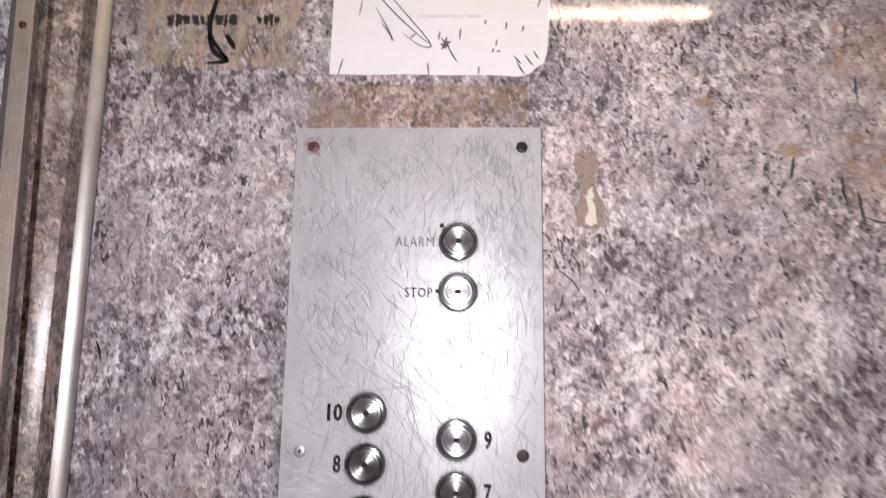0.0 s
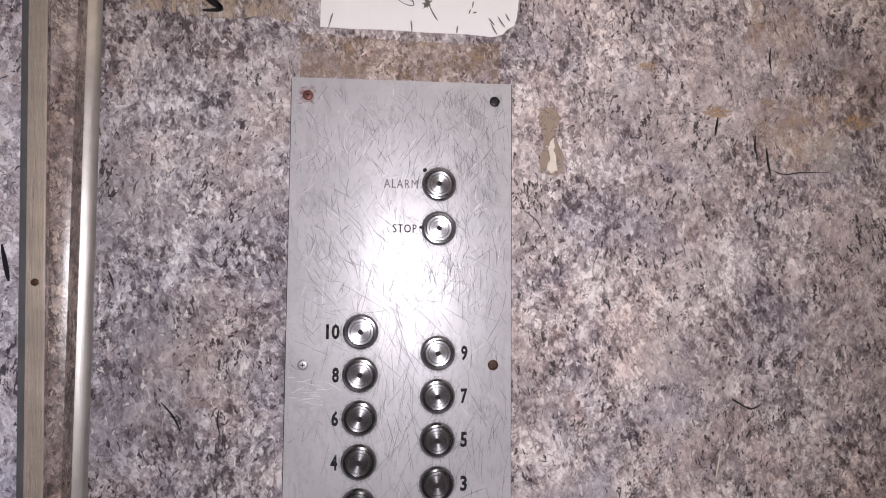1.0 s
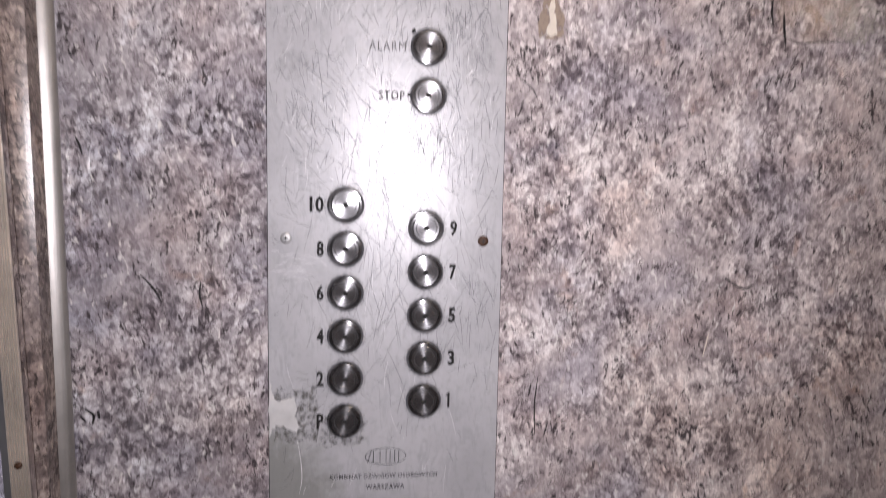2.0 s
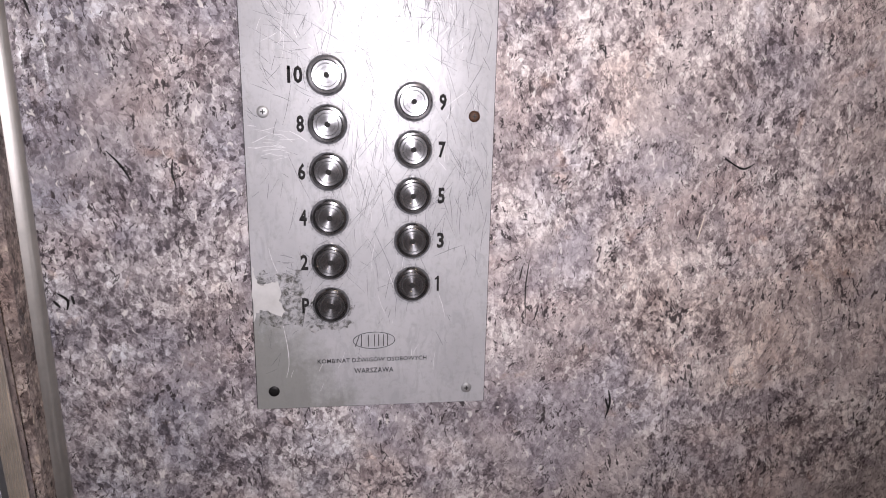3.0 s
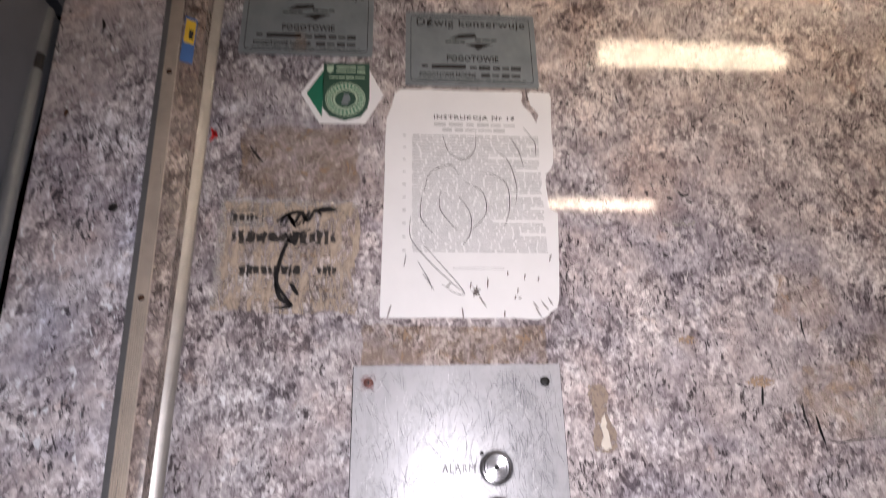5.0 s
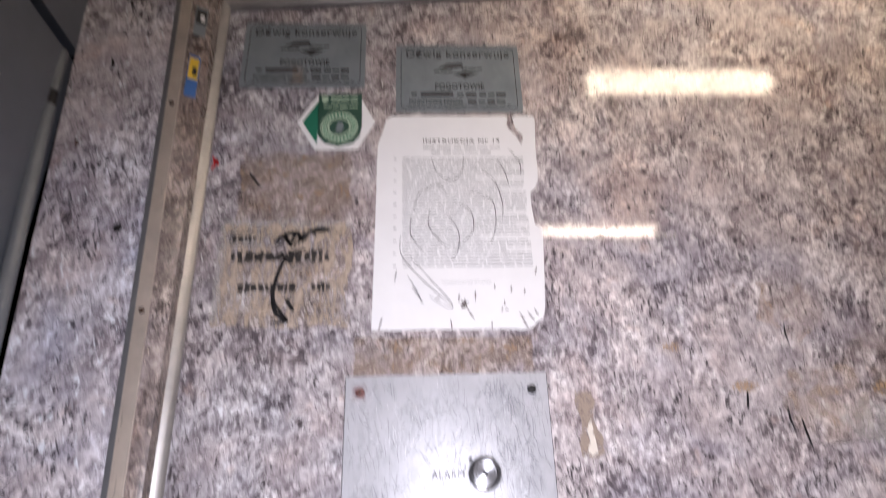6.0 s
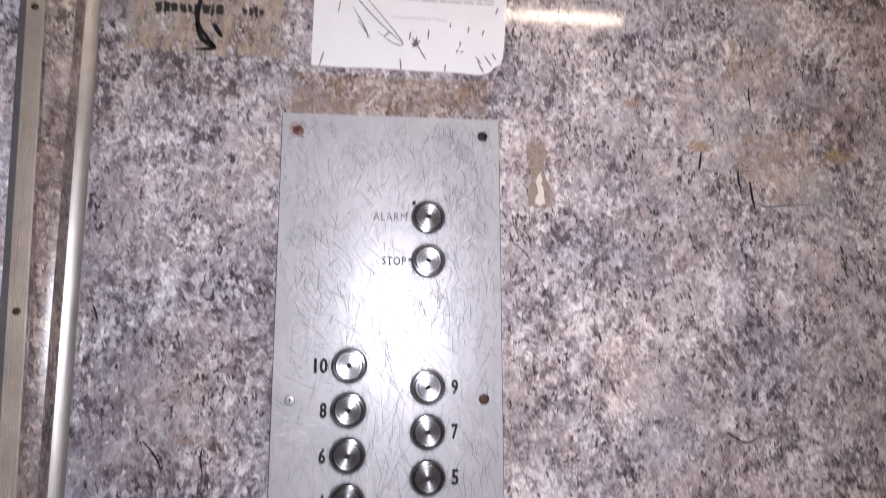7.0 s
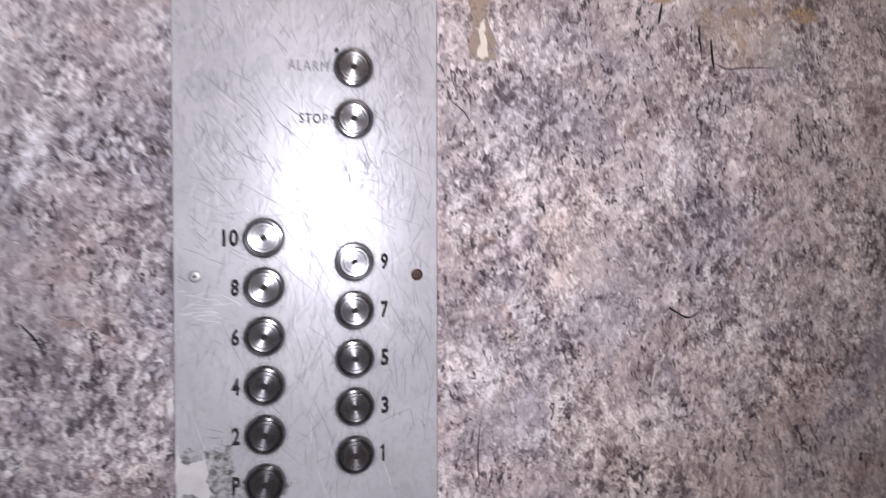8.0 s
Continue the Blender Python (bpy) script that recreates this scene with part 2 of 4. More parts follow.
ENGRAVED = paint_material("engraved_ink", (0.035, 0.035, 0.038), 0.8)
FADED = paint_material("faded_engraving", (0.17, 0.165, 0.17), 0.8)
WORN_INK = residue_material("worn_engraving", (0.045, 0.041, 0.040), 0.32, 0.44, 420.0, 0.95)
RUST = paint_material("rusty_screw", (0.085, 0.04, 0.022), 0.6, 0.5, 500.0, 0.4)
DARK_SCREW = paint_material("blackened_screw", (0.02, 0.019, 0.02), 0.45, 0.4, 500.0, 0.5)
BRIGHT_SCREW = metal_material("bright_screw", (0.46, 0.46, 0.47), 0.5, 0.6)
RED_SCREW = paint_material("screw_with_red_paint", (0.20, 0.085, 0.075), 0.5, 0.5, 600.0, 0.4)
RED_STAIN = residue_material("red_paint_stain", (0.42, 0.16, 0.15), 0.40, 0.62, 350.0, 0.55)
PAPER = paint_material("white_paper", (0.86, 0.855, 0.875), 0.55, 0.05, 25.0)
TEAR = paint_material("torn_paper_gap", (0.15, 0.125, 0.12), 0.7, 0.4, 500.0)
PRINT = paint_material("grey_print", (0.55, 0.55, 0.565), 0.6)
PEN = paint_material("ballpoint", (0.07, 0.07, 0.08), 0.5)
SCRATCH = paint_material("scratch_dark", (0.19, 0.19, 0.205), 0.8, 0.3, 300.0, 0.0)
SCRATCH_PALE = metal_material("scratch_bright", (0.78, 0.78, 0.80), 0.6, 0.2)
GREEN = paint_material("green_print", (0.012, 0.17, 0.10), 0.4)
DARK_GREEN = paint_material("dark_green_print", (0.02, 0.075, 0.05), 0.4)
PALE_GREEN = paint_material("pale_green_print", (0.46, 0.60, 0.45), 0.4)
YELLOW = paint_material("yellow_print", (0.75, 0.50, 0.03), 0.4)
BLUE = paint_material("blue_print", (0.03, 0.13, 0.42), 0.4)
RED = paint_material("red_print", (0.50, 0.015, 0.02), 0.4)
TAN = residue_material("tan_sticker_remains", (0.63, 0.51, 0.40), 0.37, 0.62, 110.0, 0.80, 0.35)
GLUE = residue_material("brown_glue_remains", (0.47, 0.33, 0.225), 0.32, 0.70, 80.0, 0.66)
CREAM = residue_material("cream_paper_remains", (0.80, 0.60, 0.46), 0.40, 0.66, 60.0, 0.42)
GLUE_THIN = residue_material("thin_glue_remains", (0.50, 0.37, 0.27), 0.42, 0.70, 60.0, 0.5)
PALE_REMAINS = residue_material("pale_paper_remains", (0.74, 0.70, 0.66), 0.38, 0.62, 150.0, 0.6)
BLUE_SMUDGE = residue_material("blue_ink_smudge", (0.16, 0.17, 0.26), 0.42, 0.66, 200.0, 0.5)
OCHRE = residue_material("ochre_chip", (0.62, 0.43, 0.27), 0.38, 0.56, 260.0, 0.72)
BEIGE = residue_material("beige_filler", (0.42, 0.33, 0.265), 0.34, 0.50, 160.0, 0.85)
PALE_FILLER = paint_material("pale_filler", (0.74, 0.68, 0.60), 0.6, 0.15, 200.0)
SCRAPED = metal_material("scraped_metal", (0.66, 0.655, 0.66), 0.5, 0.15, 300.0)
GRIME = residue_material("dark_grime", (0.12, 0.115, 0.10), 0.44, 0.64, 260.0, 0.72)
DULL = residue_material("dull_rub", (0.42, 0.425, 0.445), 0.42, 0.70, 300.0, 0.24, 0.6)
# grime, with the shade at a button's foot put into its colour
GRIME_SHADE_RING = residue_material("grime_shade_ring", (0.16, 0.155, 0.145), 0.46, 0.66, 420.0, 0.45)
WHITE_PAINT = paint_material("white_enamel", (0.80, 0.785, 0.795), 0.08, 0.05, 12.0)
GREY_PAINT = paint_material("grey_enamel", (0.118, 0.130, 0.158), 0.34, 0.12, 18.0)
GREY_LIGHT = paint_material("grey_enamel_tube", (0.17, 0.18, 0.195), 0.32, 0.15, 40.0)
RAIL = metal_material("ceiling_rail_metal", (0.44, 0.43, 0.425), 0.34, 0.5)
FLOOR_MAT = paint_material("worn_lino", (0.07, 0.06, 0.055), 0.5, 0.4, 20.0)
TUBE = glow_material("warm_tube_glow", (1.0, 0.79, 0.55), TUBE_GLOW * 1.15)
TUBE_FAR = glow_material("warm_bare_tube_glow", (1.0, 0.80, 0.60), TUBE_GLOW * 2.7)


# ---- mesh helpers ----
def part(name, bm, material, parent=None, label=""):
    """Links a bmesh as one mesh object, under a thing or under a part."""
    mesh = bpy.data.meshes.new(name)
    bmesh.ops.recalc_face_normals(bm, faces=bm.faces)
    bm.to_mesh(mesh)
    bm.free()
    mesh.materials.append(material)
    ob = new(name, mesh)
    if parent is not None:
        ob.parent = parent
        ob.matrix_parent_inverse = parent.matrix_basis.inverted()
    return tagged(ob, label)


def thing(name, x, y, z, label, category, group=""):
    ob = new(name)
    ob.empty_display_size = 0.02
    ob.matrix_basis = pose(x, y, z)
    return tagged(ob, label, category, group)


def smooth(ob, angle=35):
    """Smooth shading with sharp edges past the angle."""
    mesh = ob.data
    bm = bmesh.new()
    bm.from_mesh(mesh)
    for f in bm.faces:
        f.smooth = True
    for e in bm.edges:
        e.smooth = len(e.link_faces) == 2 and e.calc_face_angle() < radians(angle)
    bm.to_mesh(mesh)
    bm.free()
    return ob


def box(x0, x1, y0, y1, z0, z1, bevel=0.0, bm=None):
    bm = bm or bmesh.new()
    made = bmesh.ops.create_cube(bm, size=1, matrix=Matrix.LocRotScale(((x0 + x1) / 2, (y0 + y1) / 2, (z0 + z1) / 2), None, (x1 - x0, y1 - y0, z1 - z0)))
    if bevel:
        edges = {e for v in made["verts"] for e in v.link_edges}
        bmesh.ops.bevel(bm, geom=list(edges), offset=bevel, segments=2, affect="EDGES", profile=0.6)
    return bm


def block(corners, bm=None):
    """A block from its four lower and four upper corners, in ring order."""
    bm = bm or bmesh.new()
    v = [bm.verts.new(c) for c in corners]
    for f in ((0, 1, 2, 3), (4, 5, 6, 7), (0, 1, 5, 4), (1, 2, 6, 5), (2, 3, 7, 6), (3, 0, 4, 7)):
        bm.faces.new([v[i] for i in f])
    return bm


def sheet(outline, y, thick, bm=None):
    """A thin flat piece on the wall with an outline in x and z: its front lies at y, its back thick behind."""
    bm = bm or bmesh.new()
    front = [bm.verts.new((x, y, z)) for x, z in outline]
    back = [bm.verts.new((x, y + thick + 0.0004, z)) for x, z in outline]
    caps = [bm.faces.new(front), bm.faces.new(back[::-1])]
    for f in caps:
        f.normal_update()
    for i in range(len(outline)):
        j = (i + 1) % len(outline)
        bm.faces.new((front[i], back[i], back[j], front[j]))
    bmesh.ops.triangulate(bm, faces=caps)
    return bm


def ragged(x0, x1, z0, z1, amount, steps=9, seed=1, skew=0.0):
    """A rectangle's outline with torn edges."""
    rnd = random.Random(seed)
    pts = []
    for (ax, az), (bx, bz) in (((x0, z0), (x1, z0)), ((x1, z0), (x1, z1)), ((x1, z1), (x0, z1)), ((x0, z1), (x0, z0))):
        for i in range(steps):
            f = i / steps
            pts.append((ax + (bx - ax) * f + rnd.uniform(-amount, amount), az + (bz - az) * f + rnd.uniform(-amount, amount)))
    return [(x + skew * (z - z0), z) for x, z in pts]


def blob(cx, cz, rx, rz, seed, points=22, rough=0.28):
    """A torn, uneven outline round a middle."""
    rnd = random.Random(seed)
    return [(cx + rx * math.cos(2 * math.pi * i / points) * rnd.uniform(1 - rough, 1 + rough), cz + rz * math.sin(2 * math.pi * i / points) * rnd.uniform(1 - rough, 1 + rough)) for i in range(points)]


def jag(outline, amount, seed):
    """Breaks the sides of an outline into small teeth."""
    rnd = random.Random(seed)
    out = []
    for i, (x, z) in enumerate(outline):
        nx, nz = outline[(i + 1) % len(outline)]
        for k in range(3):
            out.append((x + (nx - x) * k / 3 + rnd.uniform(-amount, amount), z + (nz - z) * k / 3 + rnd.uniform(-amount, amount)))
    return out


def rounded(x0, x1, z0, z1, r, n=5):
    pts = []
    for cx, cz, a in ((x1 - r, z0 + r, -90), (x1 - r, z1 - r, 0), (x0 + r, z1 - r, 90), (x0 + r, z0 + r, 180)):
        for i in range(n + 1):
            t = radians(a + 90 * i / n)
            pts.append((cx + r * math.cos(t), cz + r * math.sin(t)))
    return pts


def frame_band(outer, inner, y, thick):
    """A closed band between two outlines with the same count of points."""
    bm = bmesh.new()
    rings = [[bm.verts.new((x, yy, z)) for x, z in o] for o in (outer, inner) for yy in (y, y + thick)]
    n = len(outer)
    for i in range(n):
        j = (i + 1) % n
        for a, b in ((0, 2), (1, 3), (0, 1), (2, 3)):
            bm.faces.new((rings[a][i], rings[a][j], rings[b][j], rings[b][i]))
    return bm


def stroke(points, width, y, bm=None, taper=True, thick=0.0002, steps=5):
    """A pen or scratch line through points in x and z, as a thin ribbon."""
    bm = bm or bmesh.new()
    fine = []
    for i in range(len(points) - 1):
        p0, p1, p2, p3 = points[max(i - 1, 0)], points[i], points[i + 1], points[min(i + 2, len(points) - 1)]
        for k in range(steps):
            t = k / steps
            fine.append(tuple(0.5 * (2 * b + (c - a) * t + (2 * a - 5 * b + 4 * c - d) * t * t + (3 * b - a - 3 * c + d) * t**3)
                              for a, b, c, d in zip(p0, p1, p2, p3)))
    fine.append(points[-1])
    last = None
    for i, (x, z) in enumerate(fine):
        a, b = fine[max(i - 1, 0)], fine[min(i + 1, len(fine) - 1)]
        dx, dz = b[0] - a[0], b[1] - a[1]
        s = math.hypot(dx, dz) or 1.0
        w = width / 2 * (0.35 + 0.65 * math.sin(math.pi * min(max(i / (len(fine) - 1), 0.05), 0.95)) if taper else 1.0)
        pair = (bm.verts.new((x - dz / s * w, y, z + dx / s * w)), bm.verts.new((x + dz / s * w, y, z - dx / s * w)),
                bm.verts.new((x, y + thick, z)))
        if last:
            bm.faces.new((last[0], pair[0], pair[1], last[1]))
            bm.faces.new((last[1], pair[1], pair[2], last[2]))
            bm.faces.new((last[2], pair[2], pair[0], last[0]))
        last = pair
    return bm


def lathe(profile, steps=40):
    """Turns a profile of (radius, height) round z."""
    bm = bmesh.new()
    rings = []
    for r, h in profile:
        if r < 1e-6:
            rings.append([bm.verts.new((0, 0, h))])
        else:
            rings.append([bm.verts.new((r * math.cos(2 * math.pi * i / steps), r * math.sin(2 * math.pi * i / steps), h)) for i in range(steps)])
    for a, b in zip(rings, rings[1:]):
        for i in range(steps):
            j = (i + 1) % steps
            if len(a) == 1:
                bm.faces.new((a[0], b[i], b[j]))
            elif len(b) == 1:
                bm.faces.new((a[i], a[j], b[0]))
            else:
                bm.faces.new((a[i], a[j], b[j], b[i]))
    return bm


def prism(profile, z0, z1, slope, zref=1.6):
    """A plan outline of (x, y) drawn up from z0 to z1, leaning along x by slope."""
    bm = bmesh.new()
    low = [bm.verts.new((x + slope * (z0 - zref), y, z0)) for x, y in profile]
    top = [bm.verts.new((x + slope * (z1 - zref), y, z1)) for x, y in profile]
    n = len(profile)
    for i in range(n):
        j = (i + 1) % n
        bm.faces.new((low[i], low[j], top[j], top[i]))
    caps = [bm.faces.new(low), bm.faces.new(top)]
    for f in caps:
        f.normal_update()
    bmesh.ops.triangulate(bm, faces=caps)
    return bm


def lettering(body, x0, x1, z, height, y, thick=0.00025, spacing=1.0, bold=0.0):
    """A word in the built-in font, scaled to a box that starts at x0, ends at x1 and has its middle at height z."""
    curve = bpy.data.curves.new("word", "FONT")
    curve.body, curve.resolution_u, curve.space_character = body, 2, spacing
    curve.offset = bold
    ob = bpy.data.objects.new("word", curve)
    scene.collection.objects.link(ob)
    bpy.context.view_layer.update()
    mesh = bpy.data.meshes.new_from_object(ob.evaluated_get(bpy.context.evaluated_depsgraph_get()))
    bpy.data.objects.remove(ob)
    bm = bmesh.new()
    bm.from_mesh(mesh)
    bpy.data.meshes.remove(mesh)
    xs, ys = [v.co.x for v in bm.verts], [v.co.y for v in bm.verts]
    sx, sy = (x1 - x0) / (max(xs) - min(xs)), height / (max(ys) - min(ys))
    mx, my = min(xs), (max(ys) + min(ys)) / 2
    for v in bm.verts:
        v.co = ((v.co.x - mx) * sx + x0, y, (v.co.y - my) * sy + z)
    made = bmesh.ops.extrude_face_region(bm, geom=bm.faces[:])
    for v in made["geom"]:
        if isinstance(v, bmesh.types.BMVert):
            v.co.y += thick
    return bm


def bar_parts(name, rows, y, seed, material, parent, word, gap, tall, worn=0.0):
    """Bars that stand for single words or numbers, each one a part."""
    rnd = random.Random(seed)
    for x0, x1, z in rows:
        x = x0
        while x < x1 - 0.002:
            e = min(x + rnd.uniform(*word), x1)
            h = tall / 2 * rnd.uniform(0.55, 1.1)
            outline = [(x, z - h), (e, z - h), (e, z + h), (x, z + h)]
            part(name, sheet(jag(outline, worn, rnd.random()) if worn else outline, y, 0.0002), material, parent)
            x = e + gap * rnd.uniform(0.6, 1.5)


def bars(rows, y, seed, word=(0.004, 0.012), gap=0.0016, thick=0.0002, tall=0.0016):
    """Printed lines that cannot be read: rows of (x0, x1, z), broken into words."""
    rnd = random.Random(seed)
    bm = bmesh.new()
    for x0, x1, z in rows:
        x = x0
        while x < x1 - 0.002:
            e = min(x + rnd.uniform(*word), x1)
            h = tall / 2 * rnd.uniform(0.75, 1.1)
            sheet([(x, z - h), (e, z - h), (e, z + h), (x, z + h)], y, thick, bm)
            x = e + gap * rnd.uniform(0.6, 1.5)
    return bm


# ---- the lift car ----
def structure(ob, label, category="wall"):
    return tagged(ob, label, category, kind="structure")


WALL_TOP = 2.15
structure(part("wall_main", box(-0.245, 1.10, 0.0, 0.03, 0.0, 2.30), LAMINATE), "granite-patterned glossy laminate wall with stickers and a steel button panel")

# the narrow return beside it, a front pillar and the door side, which lean a little
def lean(x, z, slope):
    return x + slope * (z - 1.6)


def upright(x, y, z, slope):
    return (lean(x, z, slope), y, z)


# plan of the return: straight from the ribbed profile, then a slanting face towards the corner rod; each point with its own lean
fillet = [(-0.2185, -0.0825, -0.037), (-0.2480, -0.0400, -0.022), (-0.2460, -0.0380, -0.020), (-0.2420, -0.0345, -0.018), (-0.2380, -0.0318, -0.016), (-0.2340, -0.0297, -0.014),
          (-0.2305, -0.0281, -0.012), (-0.2276, -0.0270, -0.011), (-0.2290, 0.0, -0.011), (-0.268, 0.0, -0.011), (-0.262, -0.054, -0.037), (-0.2285, -0.054, -0.037), (-0.2285, -0.0820, -0.037)]
bm = bmesh.new()
levels = [[bm.verts.new(upright(x, y, z, k)) for x, y, k in fillet] for z in (0.0, 2.25)]
for i in range(len(fillet)):
    j = (i + 1) % len(fillet)
    bm.faces.new((levels[0][i], levels[0][j], levels[1][j], levels[1][i]))
caps = [bm.faces.new(ring) for ring in levels]
for f in caps:
    f.normal_update()
bmesh.ops.triangulate(bm, faces=caps)
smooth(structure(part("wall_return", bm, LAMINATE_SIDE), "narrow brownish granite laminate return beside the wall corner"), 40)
structure(part("wall_pillar", prism([(-0.2300, -0.0815), (-0.3135, -0.0815), (-0.3135, -0.055), (-0.2300, -0.055)], 0.0, 2.30, -0.040), LAMINATE_FRONT),
          "granite laminate front pillar beside the grey door")

# ribbed aluminium edge profile
ribs = [(-0.2266, -0.0815), (-0.2266, -0.0842)]
for i in range(7):
    a = -0.2264 + i * 0.00145
    ribs += [(a, -0.0851), (a + 0.0008, -0.0851), (a + 0.0010, -0.0843), (a + 0.00125, -0.0843)]
ribs += [(-0.2162, -0.0850), (-0.2162, -0.0836), (-0.2210, -0.0815)]
trim = structure(part("trim", prism(ribs, 0.0, 2.26, -0.037), ALU_LAMP_TINT), "ribbed aluminium corner profile with small dark screws", "trim")
part("edge_flange", prism([(-0.2268, -0.0842), (-0.2318, -0.0822), (-0.2318, -0.0817), (-0.2268, -0.0817)], 0.0, 2.26, -0.037), ALU_DULL, trim, "dull grey bevelled flange")
for z in (1.37, 1.5555, 1.7455, 1.935, 2.115):
    bm = lathe([(0.0, 0.0016), (0.0012, 0.0015), (0.0021, 0.0008), (0.0023, 0.0)], 14)
    bmesh.ops.transform(bm, matrix=pose(lean(-0.2213, z, -0.037), -0.0850, z, 90), verts=bm.verts)
    part("screw", bm, RUST, trim, "dark rusty screw head")

# round aluminium rod in the inner corner
rod = []
for i in range(28):
    u, w = 0.0066 * math.cos(2 * math.pi * i / 28), 0.0023 * math.sin(2 * math.pi * i / 28)
    rod.append((-0.2262 + u * 0.87 - w * 0.5, -0.0068 + u * 0.5 + w * 0.87))
smooth(structure(part("corner_rod", prism(rod, 0.0, 2.145, -0.011), ALU), "satin aluminium rod in the wall corner", "trim"), 40)

# white enamelled cove and ceiling, slightly out of level
bm = bmesh.new()
prof = [(0.0, 0.014), (-0.020, 0.030), (-0.045, 0.058), (-0.072, 0.092), (-0.10, 0.118), (-0.14, 0.130), (-1.10, 0.130)]
cols = [(x, [bm.verts.new((x, y, WALL_TOP + 0.07 * x + h)) for y, h in prof] + [bm.verts.new((x, y, WALL_TOP + 0.07 * x + h + 0.02)) for y, h in prof[::-1]]) for x in (-0.34, 1.10)]
m = len(cols[0][1])
for i in range(m):
    j = (i + 1) % m
    bm.faces.new((cols[0][1][i], cols[0][1][j], cols[1][1][j], cols[1][1][i]))
for _, ring in cols:
    bm.faces.new(ring)
smooth(structure(part("ceiling", bm, WHITE_PAINT), "white enamelled metal ceiling with a sloping cove", "ceiling"), 50)

bm = bmesh.new()
rail = [(0.0, -0.006), (-0.005, -0.006), (-0.009, -0.002), (-0.010, 0.004), (-0.008, 0.011), (0.0, 0.013)]
ends = [[bm.verts.new((x, y, WALL_TOP + 0.07 * x + h)) for y, h in rail] for x in (-0.245, 1.10)]
for i in range(len(rail)):
    j = (i + 1) % len(rail)
    bm.faces.new((ends[0][i], ends[0][j], ends[1][j], ends[1][i]))
for e in ends:
    bm.faces.new(e)
smooth(structure(part("ceiling_rail", bm, RAIL), "grey metal rail under the white ceiling cove", "trim"), 50)
structure(part("return_rail", block([(-0.246, -0.002, 2.118), (-0.252, -0.080, 2.128), (-0.244, -0.080, 2.128), (-0.236, -0.002, 2.118),
                                     (-0.246, -0.002, 2.134), (-0.252, -0.080, 2.144), (-0.244, -0.080, 2.144), (-0.236, -0.002, 2.134)]), RAIL),
          "grey metal rail over the narrow return", "trim")

# door side: grey enamelled leaf and header, with a tubular edge
structure(part("door_header", box(-0.385, -0.331, -1.10, -0.070, 2.000, 2.30, 0.001), GREY_PAINT), "grey enamelled steel header over the lift door")
structure(part("door_1", box(-0.388, -0.334, -1.10, -0.070, 0.01, 1.991, 0.001), GREY_PAINT), "closed grey enamelled steel lift door", "door")
tube = [(-0.3200 + 0.0058 * math.cos(2 * math.pi * i / 20), -0.0880 + 0.0058 * math.sin(2 * math.pi * i / 20)) for i in range(20)]
door_edge = structure(smooth(part("door_edge", prism(tube, 0.0, 1.93, -0.045), GREY_LIGHT), 40), "rounded grey steel edge tube beside the lift door", "trim")
smooth(part("upper_tube", prism(tube, 1.945, 1.99, -0.045), GREY_LIGHT, door_edge), 40)
part("black_joint", prism([(x * 0.85 - 0.0480, y * 0.85 - 0.0132) for x, y in tube], 1.928, 1.947, -0.045), BLACK, door_edge, "black gap between the tubes")

# the rest of the car, behind the camera
structure(part("wall_back", box(-0.40, 1.13, -1.13, -1.10, 0.0, 2.30), LAMINATE), "granite laminate wall of the lift car")
structure(part("wall_far", box(1.10, 1.13, -1.10, 0.03, 0.0, 2.30), LAMINATE), "granite laminate end wall of the lift car")
structure(part("floor", box(-0.40, 1.13, -1.13, 0.03, -0.03, 0.0), FLOOR_MAT), "dark worn lift floor", "floor")

# ---- warm tube lamps under the ceiling ----
def tube_lamp(x0, x1, y, z, r, glow, label):
    lamp = thing("tube_lamp", (x0 + x1) / 2, y, z, label, "lamp", "warm tubes under the ceiling")
    bm = lathe([(0.0, x0), (r * 0.8, x0), (r, x0 + 0.004), (r, x1 - 0.004), (r * 0.8, x1), (0.0, x1)], 16)
    bmesh.ops.transform(bm, matrix=Matrix(((0, 0, 1, 0), (0, 1, 0, y), (1, 0, 0, z), (0, 0, 0, 1))), verts=bm.verts)
    smooth(part("tube", bm, glow, lamp, "glowing warm white tube"), 40)
    part("housing", box(x0 - 0.02, x1 + 0.02, y - r - 0.006, y + r + 0.006, z + r + 0.004, z + r + 0.07, 0.003), WHITE_PAINT, lamp)
    for x in (x0 - 0.012, x1):
        part("socket", box(x, x + 0.012, y - 0.008, y + 0.008, z - 0.008, z + r + 0.006, 0.002), WHITE_PAINT, lamp)
    return lamp


tube_lamp(0.235, 0.515, -0.215, 2.205, 0.0135, TUBE, "short warm white tube lamp near the wall")
tube_lamp(-0.06, 0.48, -0.65, 2.175, 0.0060, TUBE_FAR, "long warm white tube lamp under the ceiling")


# ---- the button panel ----
PF = -0.003
panel = thing("control_panel", 0.0, 0.0, 1.28, "scratched brushed steel lift panel with thirteen round buttons", "control panel")
bm = sheet([(-0.0838, 1.2828), (0.0850, 1.2808), (0.0855, 1.7150), (-0.0840, 1.7135)], PF, 0.0028)
part("plate", bm, STEEL, panel, "brushed steel plate, scratched, grimy in one corner")


# black sheet behind the plate; its rim paints the shadow line
part("painted_shadow_rim", sheet([(-0.0846, 1.2815), (0.0858, 1.2795), (0.0864, 1.7152), (-0.0847, 1.7140)], -0.0008, 0.0006), BLACK, panel, "black rim that paints the shadow line round the plate")


